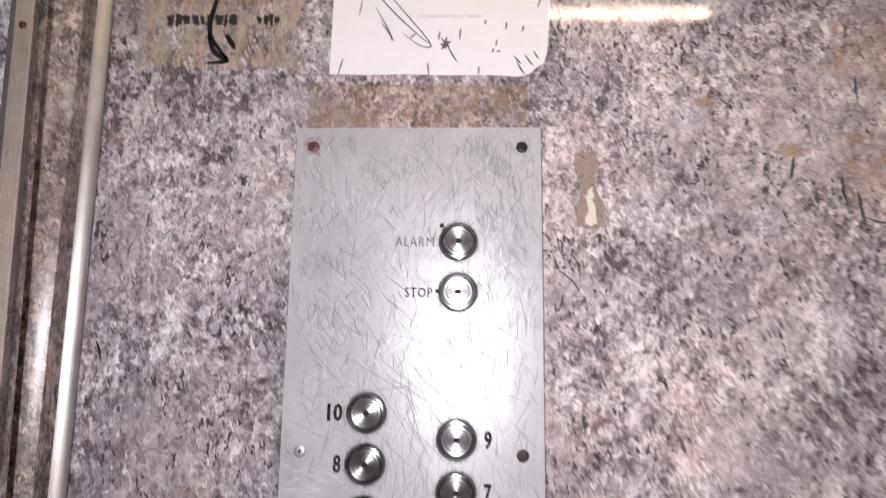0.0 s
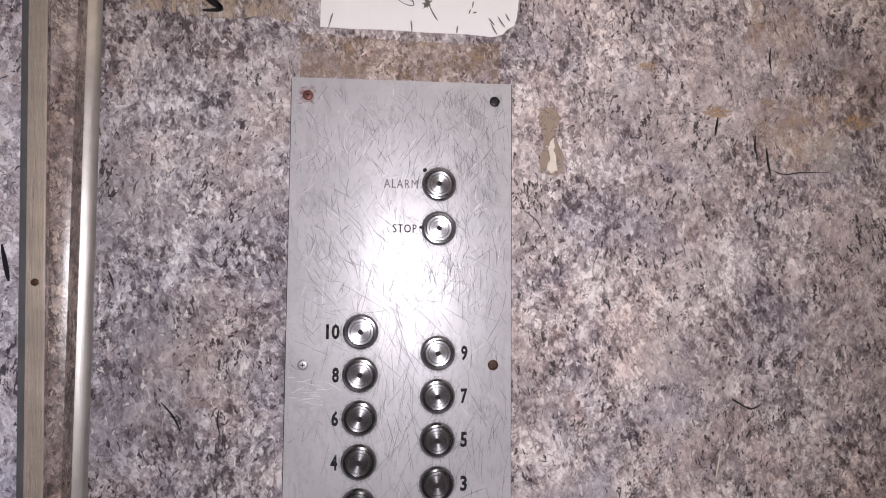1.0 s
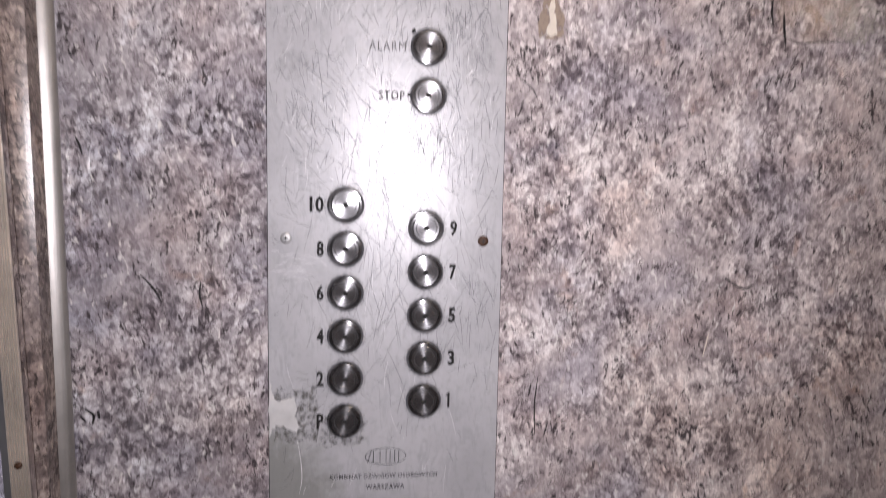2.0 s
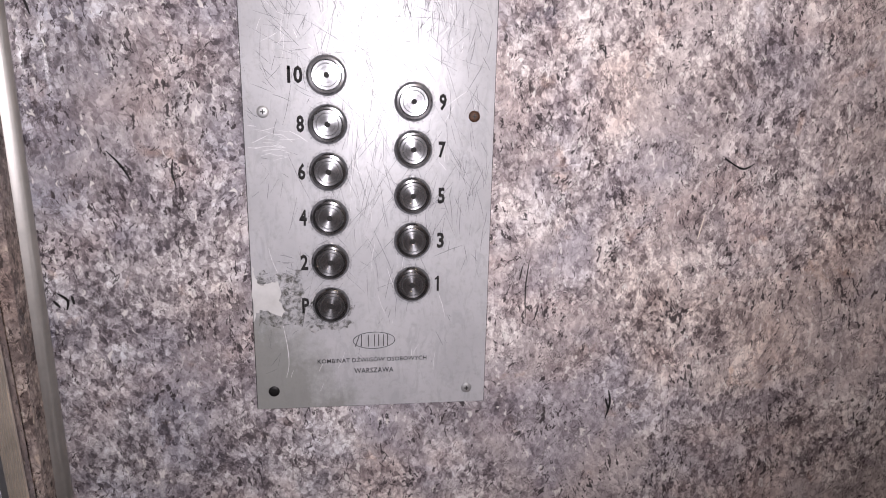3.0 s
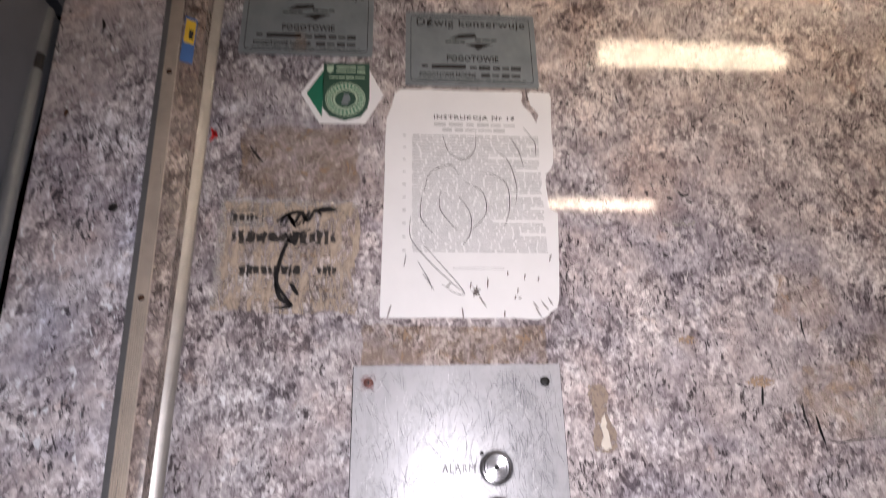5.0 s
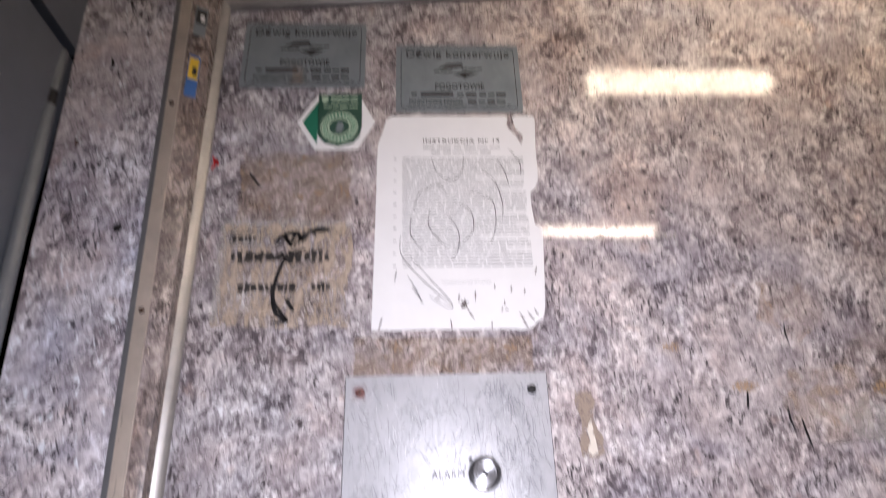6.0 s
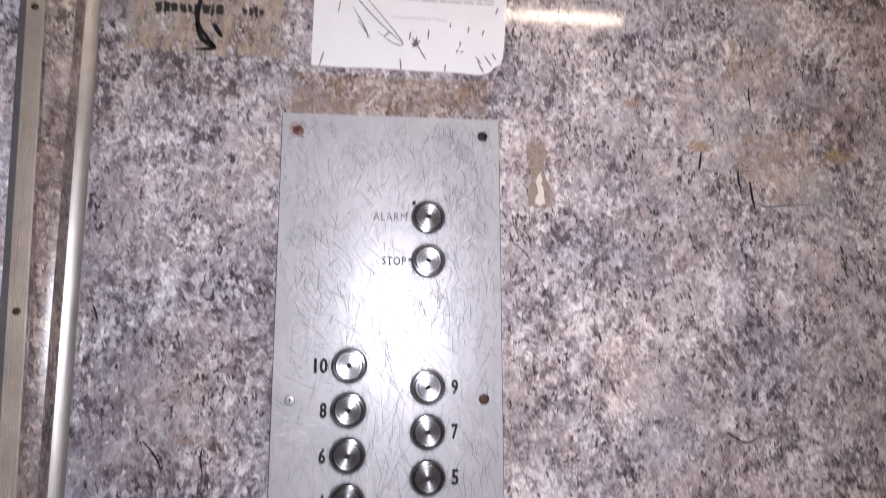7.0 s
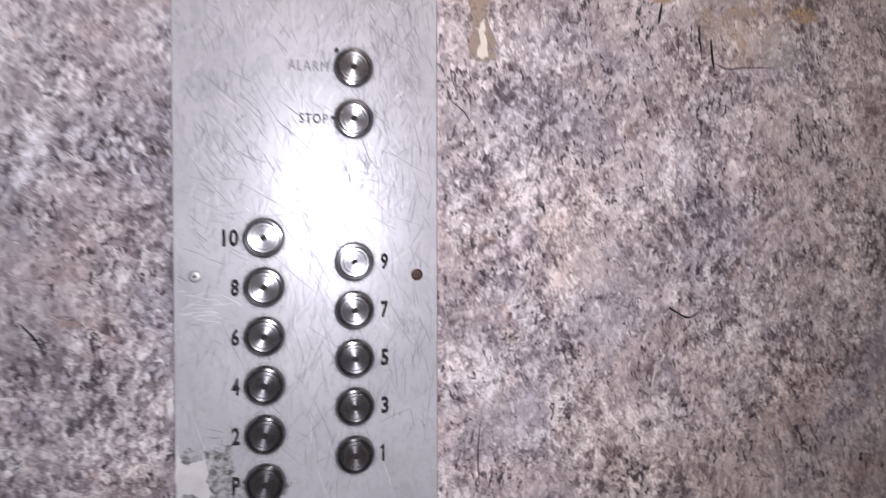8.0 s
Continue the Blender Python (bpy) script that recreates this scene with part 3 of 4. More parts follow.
def button(x, z):
    """A turned steel push button: bezel ring, cap with two fine grooves, dark centre hole."""
    ring = smooth(part("button", lathe([(0.0133, 0.0), (0.0133, 0.0008), (0.0130, 0.0016), (0.0116, 0.0032), (0.0101, 0.0034), (0.0099, 0.0030), (0.0099, 0.0)]), BEZEL), 25)
    cap = smooth(part("cap", lathe([(0.0097, 0.0), (0.0097, 0.0032), (0.0094, 0.0035), (0.0080, 0.0035), (0.0079, 0.0032), (0.0073, 0.0032), (0.0072, 0.0035), (0.0052, 0.0035), (0.0051, 0.0034), (0.0048, 0.0034), (0.0047, 0.0035), (0.0014, 0.0035),
                                    (0.0012, 0.0030), (0.0, 0.0030)]), CAP, ring), 25)
    # thin dark ring paints the shade of the turned groove
    part("groove", lathe([(0.0073, 0.0034), (0.0073, 0.00353), (0.0076, 0.00353), (0.0076, 0.0034)], 32), GROOVE, ring, "turned groove with its shade painted dark")
    hole = part("centre_hole", lathe([(0.0020, 0.0033), (0.00195, 0.00366), (0.0, 0.00366)], 14), BLACK, ring, "small dark centre hole")
    # ring round the bezel paints contact shade together with grime
    shade_dirt = part("shade_dirt_ring", lathe([(0.0131, 0.00010), (0.0150, 0.00010), (0.0152, 0.00005)], 32), GRIME_SHADE_RING, ring, "grime and painted contact shade round the bezel")
    ring.matrix_basis = pose(x, PF, z, 90)
    ring.parent = panel
    ring.matrix_parent_inverse = panel.matrix_basis.inverted()
    return ring


first = button(0.0290, 1.634)
LEFT_X, RIGHT_X = -0.0292, 0.0289
spots = [(0.0290, 1.6000)] + [(LEFT_X, 1.5212 - 0.0319 * i) for i in range(6)] + [(RIGHT_X, 1.5052 - 0.0323 * i) for i in range(5)]
for i, (x, z) in enumerate(spots):
    copy_thing(first, pose(x, PF, z, 90, (37 * i) % 23 - 11.0))

TF = PF - 0.0002
for i, word in enumerate(("10", "8", "6", "4", "2", "P")):
    w = 0.0100 if word == "10" else 0.0051
    bm = lettering(word, -0.0447 - w, -0.0447, 1.5212 - 0.0319 * i, 0.0114, TF, bold=0.034)
    if word == "10":
        sheet([(-0.0539, 1.5265), (-0.0526, 1.5250), (-0.0526, 1.5236), (-0.0550, 1.5246)], TF, 0.0002, bm)
    part("number", bm, BLACK, panel, "black engraved number " + word if word != "P" else "black engraved letter P")
for i, word in enumerate("97531"):
    w, z = (0.0016, 1.5052 - 0.0323 * i) if word == "1" else (0.0051, 1.5052 - 0.0323 * i)
    bm = lettering(word, 0.0486 - w if word == "1" else 0.0466, 0.0486 if word == "1" else 0.0466 + w, z, 0.0114, TF, bold=0.034)
    if word == "1":
        sheet([(0.0474, 1.3813), (0.0474, 1.3795), (0.0456, 1.3786), (0.0456, 1.3799)], TF, 0.0002, bm)
    part("number", bm, BLACK, panel, "black engraved number " + word)
part("word", lettering("ALARM", -0.0135, 0.0125, 1.6338, 0.0066, TF, spacing=1.15), FADED, panel, "faded engraved word ALARM")
part("word", lettering("STOP", -0.0062, 0.0120, 1.5995, 0.0066, TF, spacing=1.15, bold=0.010), WORN_INK, panel, "worn engraved word STOP")
part("word", lettering("KOMBINAT DŹWIGÓW OSOBOWYCH", -0.0400, 0.0402, 1.3190, 0.0044, TF, spacing=1.05, bold=0.008), ENGRAVED, panel, "small engraved line of capitals")
part("word", lettering("WARSZAWA", -0.0135, 0.0155, 1.3100, 0.0040, TF, spacing=1.1, bold=0.008), ENGRAVED, panel, "small engraved line of capitals")
# maker's mark as a plain oval with bars
oval = [(0.0012 + 0.0155 * math.cos(t * math.pi / 16), 1.3335 + 0.0066 * math.sin(t * math.pi / 16)) for t in range(32)]
oval_in = [(0.0012 + 0.0150 * math.cos(t * math.pi / 16), 1.3335 + 0.0062 * math.sin(t * math.pi / 16)) for t in range(32)]
mark = part("maker_mark", frame_band(oval, oval_in, TF, 0.0002), ENGRAVED, panel, "plain engraved oval mark")
for x, dx in ((-0.0125, 0.003), (-0.0080, 0.0), (-0.0030, 0.0), (0.0015, 0.0), (0.0045, 0.0), (0.0080, 0.0), (0.0110, 0.0)):
    part("bar", stroke([(x, 1.3290), (x + dx, 1.3380)], 0.0006, TF, None, False), ENGRAVED, mark)


def screw(x, z, material, label, slot=True):
    bm = lathe([(0.0040, 0.0), (0.0040, 0.0004), (0.0034, 0.0009), (0.0018, 0.0011), (0.0, 0.0011)], 20)
    bmesh.ops.transform(bm, matrix=pose(x, PF, z, 90), verts=bm.verts)
    head = smooth(part("screw", bm, material, panel, label), 40)
    if slot:
        bm = box(x - 0.0016, x + 0.0016, PF - 0.0013, PF - 0.0009, z - 0.0004, z + 0.0004)
        box(x - 0.0004, x + 0.0004, PF - 0.00135, PF - 0.0009, z - 0.0016, z + 0.0016, 0.0, bm)
        part("cross_slot", bm, DARK_SCREW, head)
    return head


screw(-0.0718, 1.700, RED_SCREW, "screw head with red paint rubbed round it")
screw(0.0722, 1.7005, DARK_SCREW, "blackened screw head", False)
screw(-0.0713, 1.4968, BRIGHT_SCREW, "bright screw head")
screw(0.0713, 1.4960, RUST, "rusty brown screw head")
screw(-0.0718, 1.2965, DARK_SCREW, "blackened screw head", False)
screw(0.0712, 1.2925, BRIGHT_SCREW, "bright screw head")
part("paint_stain", sheet(ragged(-0.0790, -0.0665, 1.694, 1.7065, 0.0012, 5, 4), PF - 0.0002, 0.0002), RED_STAIN, panel, "smeared red paint")

# scraped patch and grime beside the lowest button
part("scraped_patch", sheet(jag([(-0.0830, 1.392), (-0.0812, 1.385), (-0.0800, 1.379), (-0.0770, 1.3765), (-0.0745, 1.3785), (-0.0700, 1.3800), (-0.0660, 1.3795), (-0.0640, 1.3735), (-0.0655, 1.3660),
                             (-0.0625, 1.3580), (-0.0640, 1.3540), (-0.0690, 1.3560), (-0.0735, 1.3585), (-0.0790, 1.3590), (-0.0815, 1.3565), (-0.0835, 1.3500), (-0.0838, 1.370)], 0.0007, 63),
                            PF - 0.0002, 0.0002), SCRAPED, panel, "bright scraped bare metal")
part("grime", sheet(ragged(-0.0800, -0.0480, 1.3480, 1.3860, 0.0035, 8, 9), PF - 0.00015, 0.0001), GRIME, panel, "dark grime")
part("grime", sheet(ragged(-0.0455, -0.0150, 1.3420, 1.3640, 0.0030, 8, 12), PF - 0.00012, 0.0001), GRIME, panel, "dark grime")

part("chip", sheet(blob(0.0178, 1.6448, 0.0020, 0.0016, 71, 9), PF - 0.0003, 0.0002), BLACK, panel, "small black chip beside the top button")
part("chip", sheet(blob(0.0150, 1.6005, 0.0010, 0.0014, 72, 9), PF - 0.0003, 0.0002), BLACK, panel, "small black chip")
part("rub_mark", sheet(blob(-0.0660, 1.6180, 0.0120, 0.0130, 73, 18), PF - 0.0001, 0.00005), DULL, panel, "dull rubbed spot")
part("rub_mark", sheet(blob(-0.0200, 1.6860, 0.0200, 0.0100, 74, 18), PF - 0.0001, 0.00005), DULL, panel, "dull rubbed spot")
part("rub_mark", sheet(blob(0.0450, 1.6840, 0.0230, 0.0100, 75, 18), PF - 0.0001, 0.00005), DULL, panel, "dull rubbed spot")
part("rub_mark", sheet(blob(0.0650, 1.6250, 0.0120, 0.0180, 76, 18), PF - 0.0001, 0.00005), DULL, panel, "dull rubbed spot")
part("rub_mark", sheet(blob(0.0620, 1.4640, 0.0140, 0.0080, 77, 18), PF - 0.0001, 0.00005), DULL, panel, "dull rubbed spot")

# scratches: long ones in swarms over the upper half, upright ones between the rows of buttons
rnd = random.Random(11)


def scratch_swarm(bm, swarms, each, xr, zr, length, width, lies, bend=0.10):
    """Swarms of hatched scratches: those of one swarm lie nearly the same way."""
    for _ in range(swarms):
        cx, cz = rnd.uniform(*xr), rnd.uniform(*zr)
        lie = rnd.gauss(rnd.choice(lies), 16)
        for _ in range(rnd.randint(max(each // 2, 1), each)):
            a = radians(rnd.gauss(lie, 17))
            s = length * rnd.uniform(0.25, 1.25)
            x, z = cx + rnd.gauss(0, length * 0.6), cz + rnd.gauss(0, length * 0.5)
            dx, dz = math.cos(a) * s / 2, math.sin(a) * s / 2
            k = rnd.uniform(-bend, bend)
            pts = [(x - dx, z - dz), (x - dz * k, z + dx * k), (x + dx, z + dz)]
            if all(-0.083 < px < 0.0835 and 1.285 < pz < 1.711 for px, pz in pts):
                stroke(pts, width * rnd.uniform(0.55, 1.5), PF - 0.00012, bm, True, 0.0001, 2)


bm = bmesh.new()
scratch_swarm(bm, 40, 8, (-0.08, 0.08), (1.64, 1.71), 0.012, 0.00026, (-62, 84, 62, 95))
scratch_swarm(bm, 60, 8, (-0.07, 0.07), (1.55, 1.66), 0.014, 0.00026, (-68, 88, 78, 100), 0.05)
scratch_swarm(bm, 44, 8, (0.030, 0.082), (1.54, 1.71), 0.014, 0.00028, (80, 95, -66, 60), 0.05)
scratch_swarm(bm, 14, 6, (-0.075, 0.06), (1.53, 1.60), 0.034, 0.00024, (-24, -36, 12), 0.04)
scratch_swarm(bm, 40, 6, (-0.020, 0.020), (1.36, 1.57), 0.034, 0.00024, (90, 86, 95), 0.05)
scratch_swarm(bm, 24, 6, (0.045, 0.083), (1.40, 1.56), 0.022, 0.00026, (100, 85, 72), 0.05)
scratch_swarm(bm, 12, 6, (-0.08, -0.05), (1.38, 1.58), 0.012, 0.00026, (-20, 80, -62))
scratch_swarm(bm, 16, 4, (-0.08, 0.08), (1.29, 1.42), 0.010, 0.00026, (75, 60, 100))
tagged(part("scratch_field", bm, SCRATCH, panel, "dark fine scratches"), kind="stuff")
bm = bmesh.new()
scratch_swarm(bm, 50, 7, (-0.08, 0.08), (1.54, 1.71), 0.012, 0.00026, (62, -50, 88))
scratch_swarm(bm, 12, 5, (-0.08, 0.08), (1.30, 1.54), 0.018, 0.00024, (90, 80))
scratch_swarm(bm, 3, 12, (-0.074, -0.058), (1.468, 1.480), 0.012, 0.00030, (-20, 8))
stroke([(-0.0635, 1.3470), (-0.0610, 1.3300), (-0.0605, 1.3170), (-0.0625, 1.3070)], 0.0005, PF - 0.00014, bm)
tagged(part("scratch_field", bm, SCRATCH_PALE, panel, "bright fine scratches"), kind="stuff")


# ---- papers, plates and stickers above the panel ----
def wall_piece(name, outline, material, label, category, depth=0.0003, group=""):
    ob = part(name, sheet(outline, -depth, depth), material)
    return tagged(ob, label, category, group)


paper = wall_piece("instruction_sheet", [
    (-0.064, 1.7550), (-0.040, 1.7545), (-0.010, 1.7552), (0.020, 1.7545), (0.050, 1.7548), (0.071, 1.7535), (0.079, 1.7560), (0.083, 1.7605), (0.0885, 1.7640), (0.0905, 1.7700), (0.0915, 1.7780),
    (0.0935, 1.8050), (0.0955, 1.8350), (0.0965, 1.8545), (0.0925, 1.8565), (0.0895, 1.8585), (0.0885, 1.8700), (0.0875, 1.8850), (0.0885, 1.8935), (0.0930, 1.8985), (0.0965, 1.9060),
    (0.0975, 1.9180), (0.0975, 1.9400), (0.0985, 1.9600), (0.1000, 1.9800), (0.0985, 1.9850), (0.0800, 1.9860), (0.0765, 1.9835),
    (0.0790, 1.9700), (0.0865, 1.9600), (0.0835, 1.9500), (0.0790, 1.9600), (0.0720, 1.9690), (0.0700, 1.9740), (0.0720, 1.9830), (0.0690, 1.9855),
    (0.030, 1.9850), (-0.020, 1.9853), (-0.048, 1.9850), (-0.0535, 1.9800), (-0.0570, 1.9640), (-0.0610, 1.9520), (-0.0620, 1.9300), (-0.0622, 1.8800), (-0.0630, 1.8200)],
    PAPER, "torn white printed instruction sheet with pen scribbles", "notice", 0.0004)
QF = -0.0006
part("heading", lettering("INSTRUKCJA Nr 19", -0.016, 0.062, 1.9535, 0.0052, QF, spacing=1.15, bold=0.018), BLACK, paper, "printed heading")
bar_parts("subheading_word", [(-0.016, 0.062, 1.9460), (-0.008, 0.052, 1.9400)], QF, 5, PRINT, paper, (0.007, 0.014), 0.0022, 0.0028)
rows_of_text = []
for i in range(37):
    z = 1.9330 - i * 0.00325
    rows_of_text.append((-0.0370 + (0.0 if i % 4 else 0.001), 0.0840 if i % 4 != 3 else 0.0840 - (i * 7 % 5) * 0.012, z))
tagged(part("printed_text", bars(rows_of_text, QF, 8, (0.004, 0.014), 0.0013, 0.0002, 0.0019), PRINT, paper, "dense grey printed lines"), kind="stuff")
bar_parts("numeral", [(-0.0455, -0.0425, 1.9330 - i * 0.0130) for i in range(10)], QF, 9, PRINT, paper, (0.003, 0.004), 0.001, 0.0020)
part("footer", lettering("KONSERWATOR DŹWIGU", -0.001, 0.044, 1.8000, 0.0032, QF, spacing=1.05), PRINT, paper, "small printed line")
RF = -0.0008
scribbles = (
    [(-0.008, 1.934), (-0.002, 1.915), (0.012, 1.908), (0.022, 1.918), (0.024, 1.936)],
    [(-0.026, 1.873), (-0.020, 1.893), (-0.002, 1.902), (0.006, 1.893)],
    [(-0.028, 1.868), (-0.029, 1.848), (-0.018, 1.832)],
    [(-0.010, 1.876), (-0.012, 1.858), (-0.002, 1.842), (0.004, 1.836)],
    [(0.006, 1.869), (0.016, 1.852), (0.015, 1.832), (0.008, 1.822)],
    [(0.012, 1.884), (0.028, 1.874), (0.030, 1.852), (0.016, 1.836)],
    [(0.030, 1.896), (0.050, 1.884), (0.052, 1.858), (0.046, 1.838)],
    [(0.042, 1.918), (0.054, 1.906), (0.060, 1.880), (0.058, 1.862)],
    [(0.056, 1.934), (0.064, 1.918), (0.068, 1.900)],
    [(0.070, 1.944), (0.080, 1.928), (0.080, 1.914)],
    [(-0.038, 1.848), (-0.038, 1.828), (-0.022, 1.806), (0.000, 1.784), (0.008, 1.778)],
    [(-0.030, 1.826), (-0.014, 1.806), (0.004, 1.784), (0.008, 1.776), (0.000, 1.777), (-0.012, 1.786)],
    [(-0.042, 1.812), (-0.044, 1.800)],
    [(-0.032, 1.806), (-0.022, 1.788), (-0.020, 1.780)],
    [(-0.028, 1.795), (-0.018, 1.780)],
)
for line in scribbles:
    part("pen_scribble", stroke(line, 0.0008, RF), PEN, paper)
# torn flecks where the wall shows through the sheet
rnd = random.Random(5)
for x, z, r in ((0.0185, 1.778, 0.0050),):
    star = []
    for k in range(14):
        rr = r * (1.0 if k % 2 else 0.42) * rnd.uniform(0.7, 1.4)
        star.append((x + 0.8 * rr * math.cos(k * math.pi / 7), z + rr * math.sin(k * math.pi / 7)))
    part("torn_star", sheet(star, RF, 0.0002), TEAR, paper, "dark star-shaped tear")
for x, z, a, s in ((0.029, 1.786, 85, 0.009), (0.0235, 1.7705, -60, 0.014), (0.0550, 1.779, 80, 0.005), (0.0525, 1.773, 70, 0.004), (0.0565, 1.7725, 20, 0.003), (0.0620, 1.792, 80, 0.006),
                   (0.0470, 1.795, 85, 0.004), (-0.0560, 1.7605, 75, 0.012), (0.0065, 1.7590, 95, 0.009), (0.0425, 1.7580, 85, 0.006), (0.0720, 1.7600, -60, 0.010), (0.0780, 1.7660, -55, 0.010),
                   (0.0700, 1.7660, -50, 0.007), (0.0830, 1.7700, -60, 0.007), (0.0740, 1.7900, 75, 0.005), (-0.0050, 1.7840, 40, 0.006), (0.0860, 1.8100, 70, 0.007), (0.0140, 1.784, 80, 0.007)):
    dx, dz = math.cos(radians(a)) * s / 2, math.sin(radians(a)) * s / 2
    part("torn_fleck", stroke([(x - dx, z - dz), (x + dx * 0.1, z + dz * 0.2), (x + dx, z + dz)], 0.0012, RF), TEAR, paper)


def service_plate(x0, x1, z0, z1, label, scuffed):
    """An engraved grey plate of the repair service: numbers and the firm's sign are plain bars and shapes."""
    plate = part("service_plate", sheet(rounded(x0, x1, z0, z1, 0.003), -0.0012, 0.0012), PLATE)
    tagged(plate, label, "sign", "grey service plates")
    y = -0.0014
    w, mid = x1 - x0, (x0 + x1) / 2
    part("border", frame_band(rounded(x0 + 0.005, x1 - 0.005, z0 + 0.005, z1 - 0.005, 0.004), rounded(x0 + 0.0056, x1 - 0.0056, z0 + 0.0056, z1 - 0.0056, 0.0036), y, 0.0002), BLACK, plate, "thin engraved border")
    part("word", lettering("Dźwig konserwuje", x0 + 0.011, x1 - 0.010, z1 - 0.0135, 0.0125, y, spacing=1.05, bold=0.006), BLACK, plate, "engraved words Dźwig konserwuje")
    sign = bmesh.new()
    sheet([(mid - 0.022, z1 - 0.033), (mid - 0.012, z1 - 0.027), (mid + 0.004, z1 - 0.0255), (mid + 0.006, z1 - 0.030), (mid - 0.006, z1 - 0.0315)], y, 0.0002, sign)
    sheet([(mid - 0.006, z1 - 0.0395), (mid + 0.008, z1 - 0.0375), (mid + 0.022, z1 - 0.038), (mid + 0.012, z1 - 0.0425), (mid + 0.007, z1 - 0.046), (mid + 0.003, z1 - 0.0425)], y, 0.0002, sign)
    part("firm_sign", sign, BLACK, plate, "plain dark sign of two wedges")
    bar_parts("sign_bar", [(mid - 0.026, mid - 0.004, z1 - 0.0365), (mid + 0.004, mid + 0.026, z1 - 0.033)], y, 3, ENGRAVED, plate, (0.005, 0.009), 0.001, 0.0022)
    part("word", lettering("POGOTOWIE", mid - 0.025, mid + 0.027, z0 + 0.0335, 0.0072, y, spacing=1.05, bold=0.022), BLACK, plate, "engraved word POGOTOWIE")
    number = bmesh.new()
    sheet([(x0 + 0.026, z0 + 0.0205), (x0 + 0.060, z0 + 0.0210), (x0 + 0.060, z0 + 0.0255), (x0 + 0.026, z0 + 0.0250)], y, 0.0002, number)
    part("struck_out_bar", number, BLACK, plate, "black bar over a line")
    bar_parts("number_bar", [(x0 + 0.016, x0 + 0.022, z0 + 0.0232), (x0 + 0.064, x1 - 0.017, z0 + 0.0225)], y, 4, BLACK, plate, (0.006, 0.012), 0.0022, 0.0040)
    part("word", lettering("POGOTOWIE NOCNE", x0 + 0.014, x0 + 0.070, z0 + 0.0135, 0.0050, y, bold=0.022), BLACK, plate, "engraved words POGOTOWIE NOCNE")
    bar_parts("number_bar", [(x0 + 0.075, x1 - 0.017, z0 + 0.0135)], y, 6, BLACK, plate, (0.006, 0.010), 0.002, 0.0038)
    bar_parts("small_print_word", [(x0 + 0.012, x1 - 0.012, z0 + 0.0078)], y, 7, ENGRAVED, plate, (0.003, 0.008), 0.001, 0.0012)
    if scuffed:
        part("scuff", sheet(ragged(mid - 0.011, mid - 0.001, z0 + 0.006, z0 + 0.028, 0.002, 5, 3), y - 0.0001, 0.0001), GLUE, plate, "pale rubbed spot")
    return plate


service_plate(-0.2075, -0.0765, 2.0215, 2.1100, "grey engraved service plate, rubbed pale at one spot", True)
service_plate(-0.0435, 0.0890, 1.9895, 2.0795, "grey engraved service plate just over the instruction sheet", False)

# hexagonal inspection sticker
hexa = wall_piece("inspection_sticker", [(-0.1440, 1.9775), (-0.1245, 2.0110), (-0.0820, 2.0125), (-0.0645, 1.9770), (-0.0815, 1.9445), (-0.1240, 1.9440)], PAPER,
                  "white hexagonal sticker with a green round inspection stamp", "sticker", 0.0003)
part("green_wedge", sheet([(-0.1385, 1.9775), (-0.1225, 2.0060), (-0.1225, 1.9510)], -0.0005, 0.0002), GREEN, hexa, "green wedge")
part("green_banner", sheet([(-0.1235, 1.9850), (-0.1235, 2.0130), (-0.0790, 2.0140), (-0.0780, 1.9720), (-0.0800, 1.9610), (-0.0860, 1.9520), (-0.1010, 1.9475), (-0.1150, 1.9520), (-0.1220, 1.9610)],
                           -0.0005, 0.0002), DARK_GREEN, hexa, "dark green banner")
bar_parts("banner_bar", [(-0.1110, -0.0830, 2.0085), (-0.1110, -0.0830, 2.0035), (-0.1180, -0.0830, 1.9965)], -0.0007, 2, PALE_GREEN, hexa, (0.006, 0.012), 0.001, 0.0022)
part("shield", sheet([(-0.1205, 2.0100), (-0.1135, 2.0100), (-0.1140, 2.0040), (-0.1170, 2.0010), (-0.1200, 2.0040)], -0.0007, 0.0002), PALE_GREEN, hexa, "small pale shield")


def disc(cx, cz, r0, r1, y):
    a = [(cx + r1 * math.cos(i * math.pi / 20), cz + r1 * math.sin(i * math.pi / 20)) for i in range(40)]
    b = [(cx + r0 * math.cos(i * math.pi / 20), cz + r0 * math.sin(i * math.pi / 20)) for i in range(40)]
    return frame_band(a, b, y, 0.0002)


part("stamp_ring", disc(-0.1010, 1.9715, 0.0100, 0.0192, -0.0008), PALE_GREEN, hexa, "pale green ring of print")
part("ring_line", disc(-0.1010, 1.9715, 0.0120, 0.0127, -0.0010), DARK_GREEN, hexa)
part("ring_line", disc(-0.1010, 1.9715, 0.0178, 0.0183, -0.0010), DARK_GREEN, hexa)
ring = bmesh.new()
for i in range(26):
    a = i * 2 * math.pi / 26
    stroke([(-0.1010 + 0.0134 * math.cos(a), 1.9715 + 0.0134 * math.sin(a)), (-0.1010 + 0.0168 * math.cos(a), 1.9715 + 0.0168 * math.sin(a))], 0.0016, -0.0010, ring, False)
part("ring_print", ring, GREEN, hexa, "marks of print round the ring")
part("stamp_centre", sheet([(-0.1050, 1.9660), (-0.0990, 1.9650), (-0.0960, 1.9720), (-0.0980, 1.9775), (-0.1025, 1.9770)], -0.0008, 0.0002), PLATE, hexa, "grey rubbed centre")

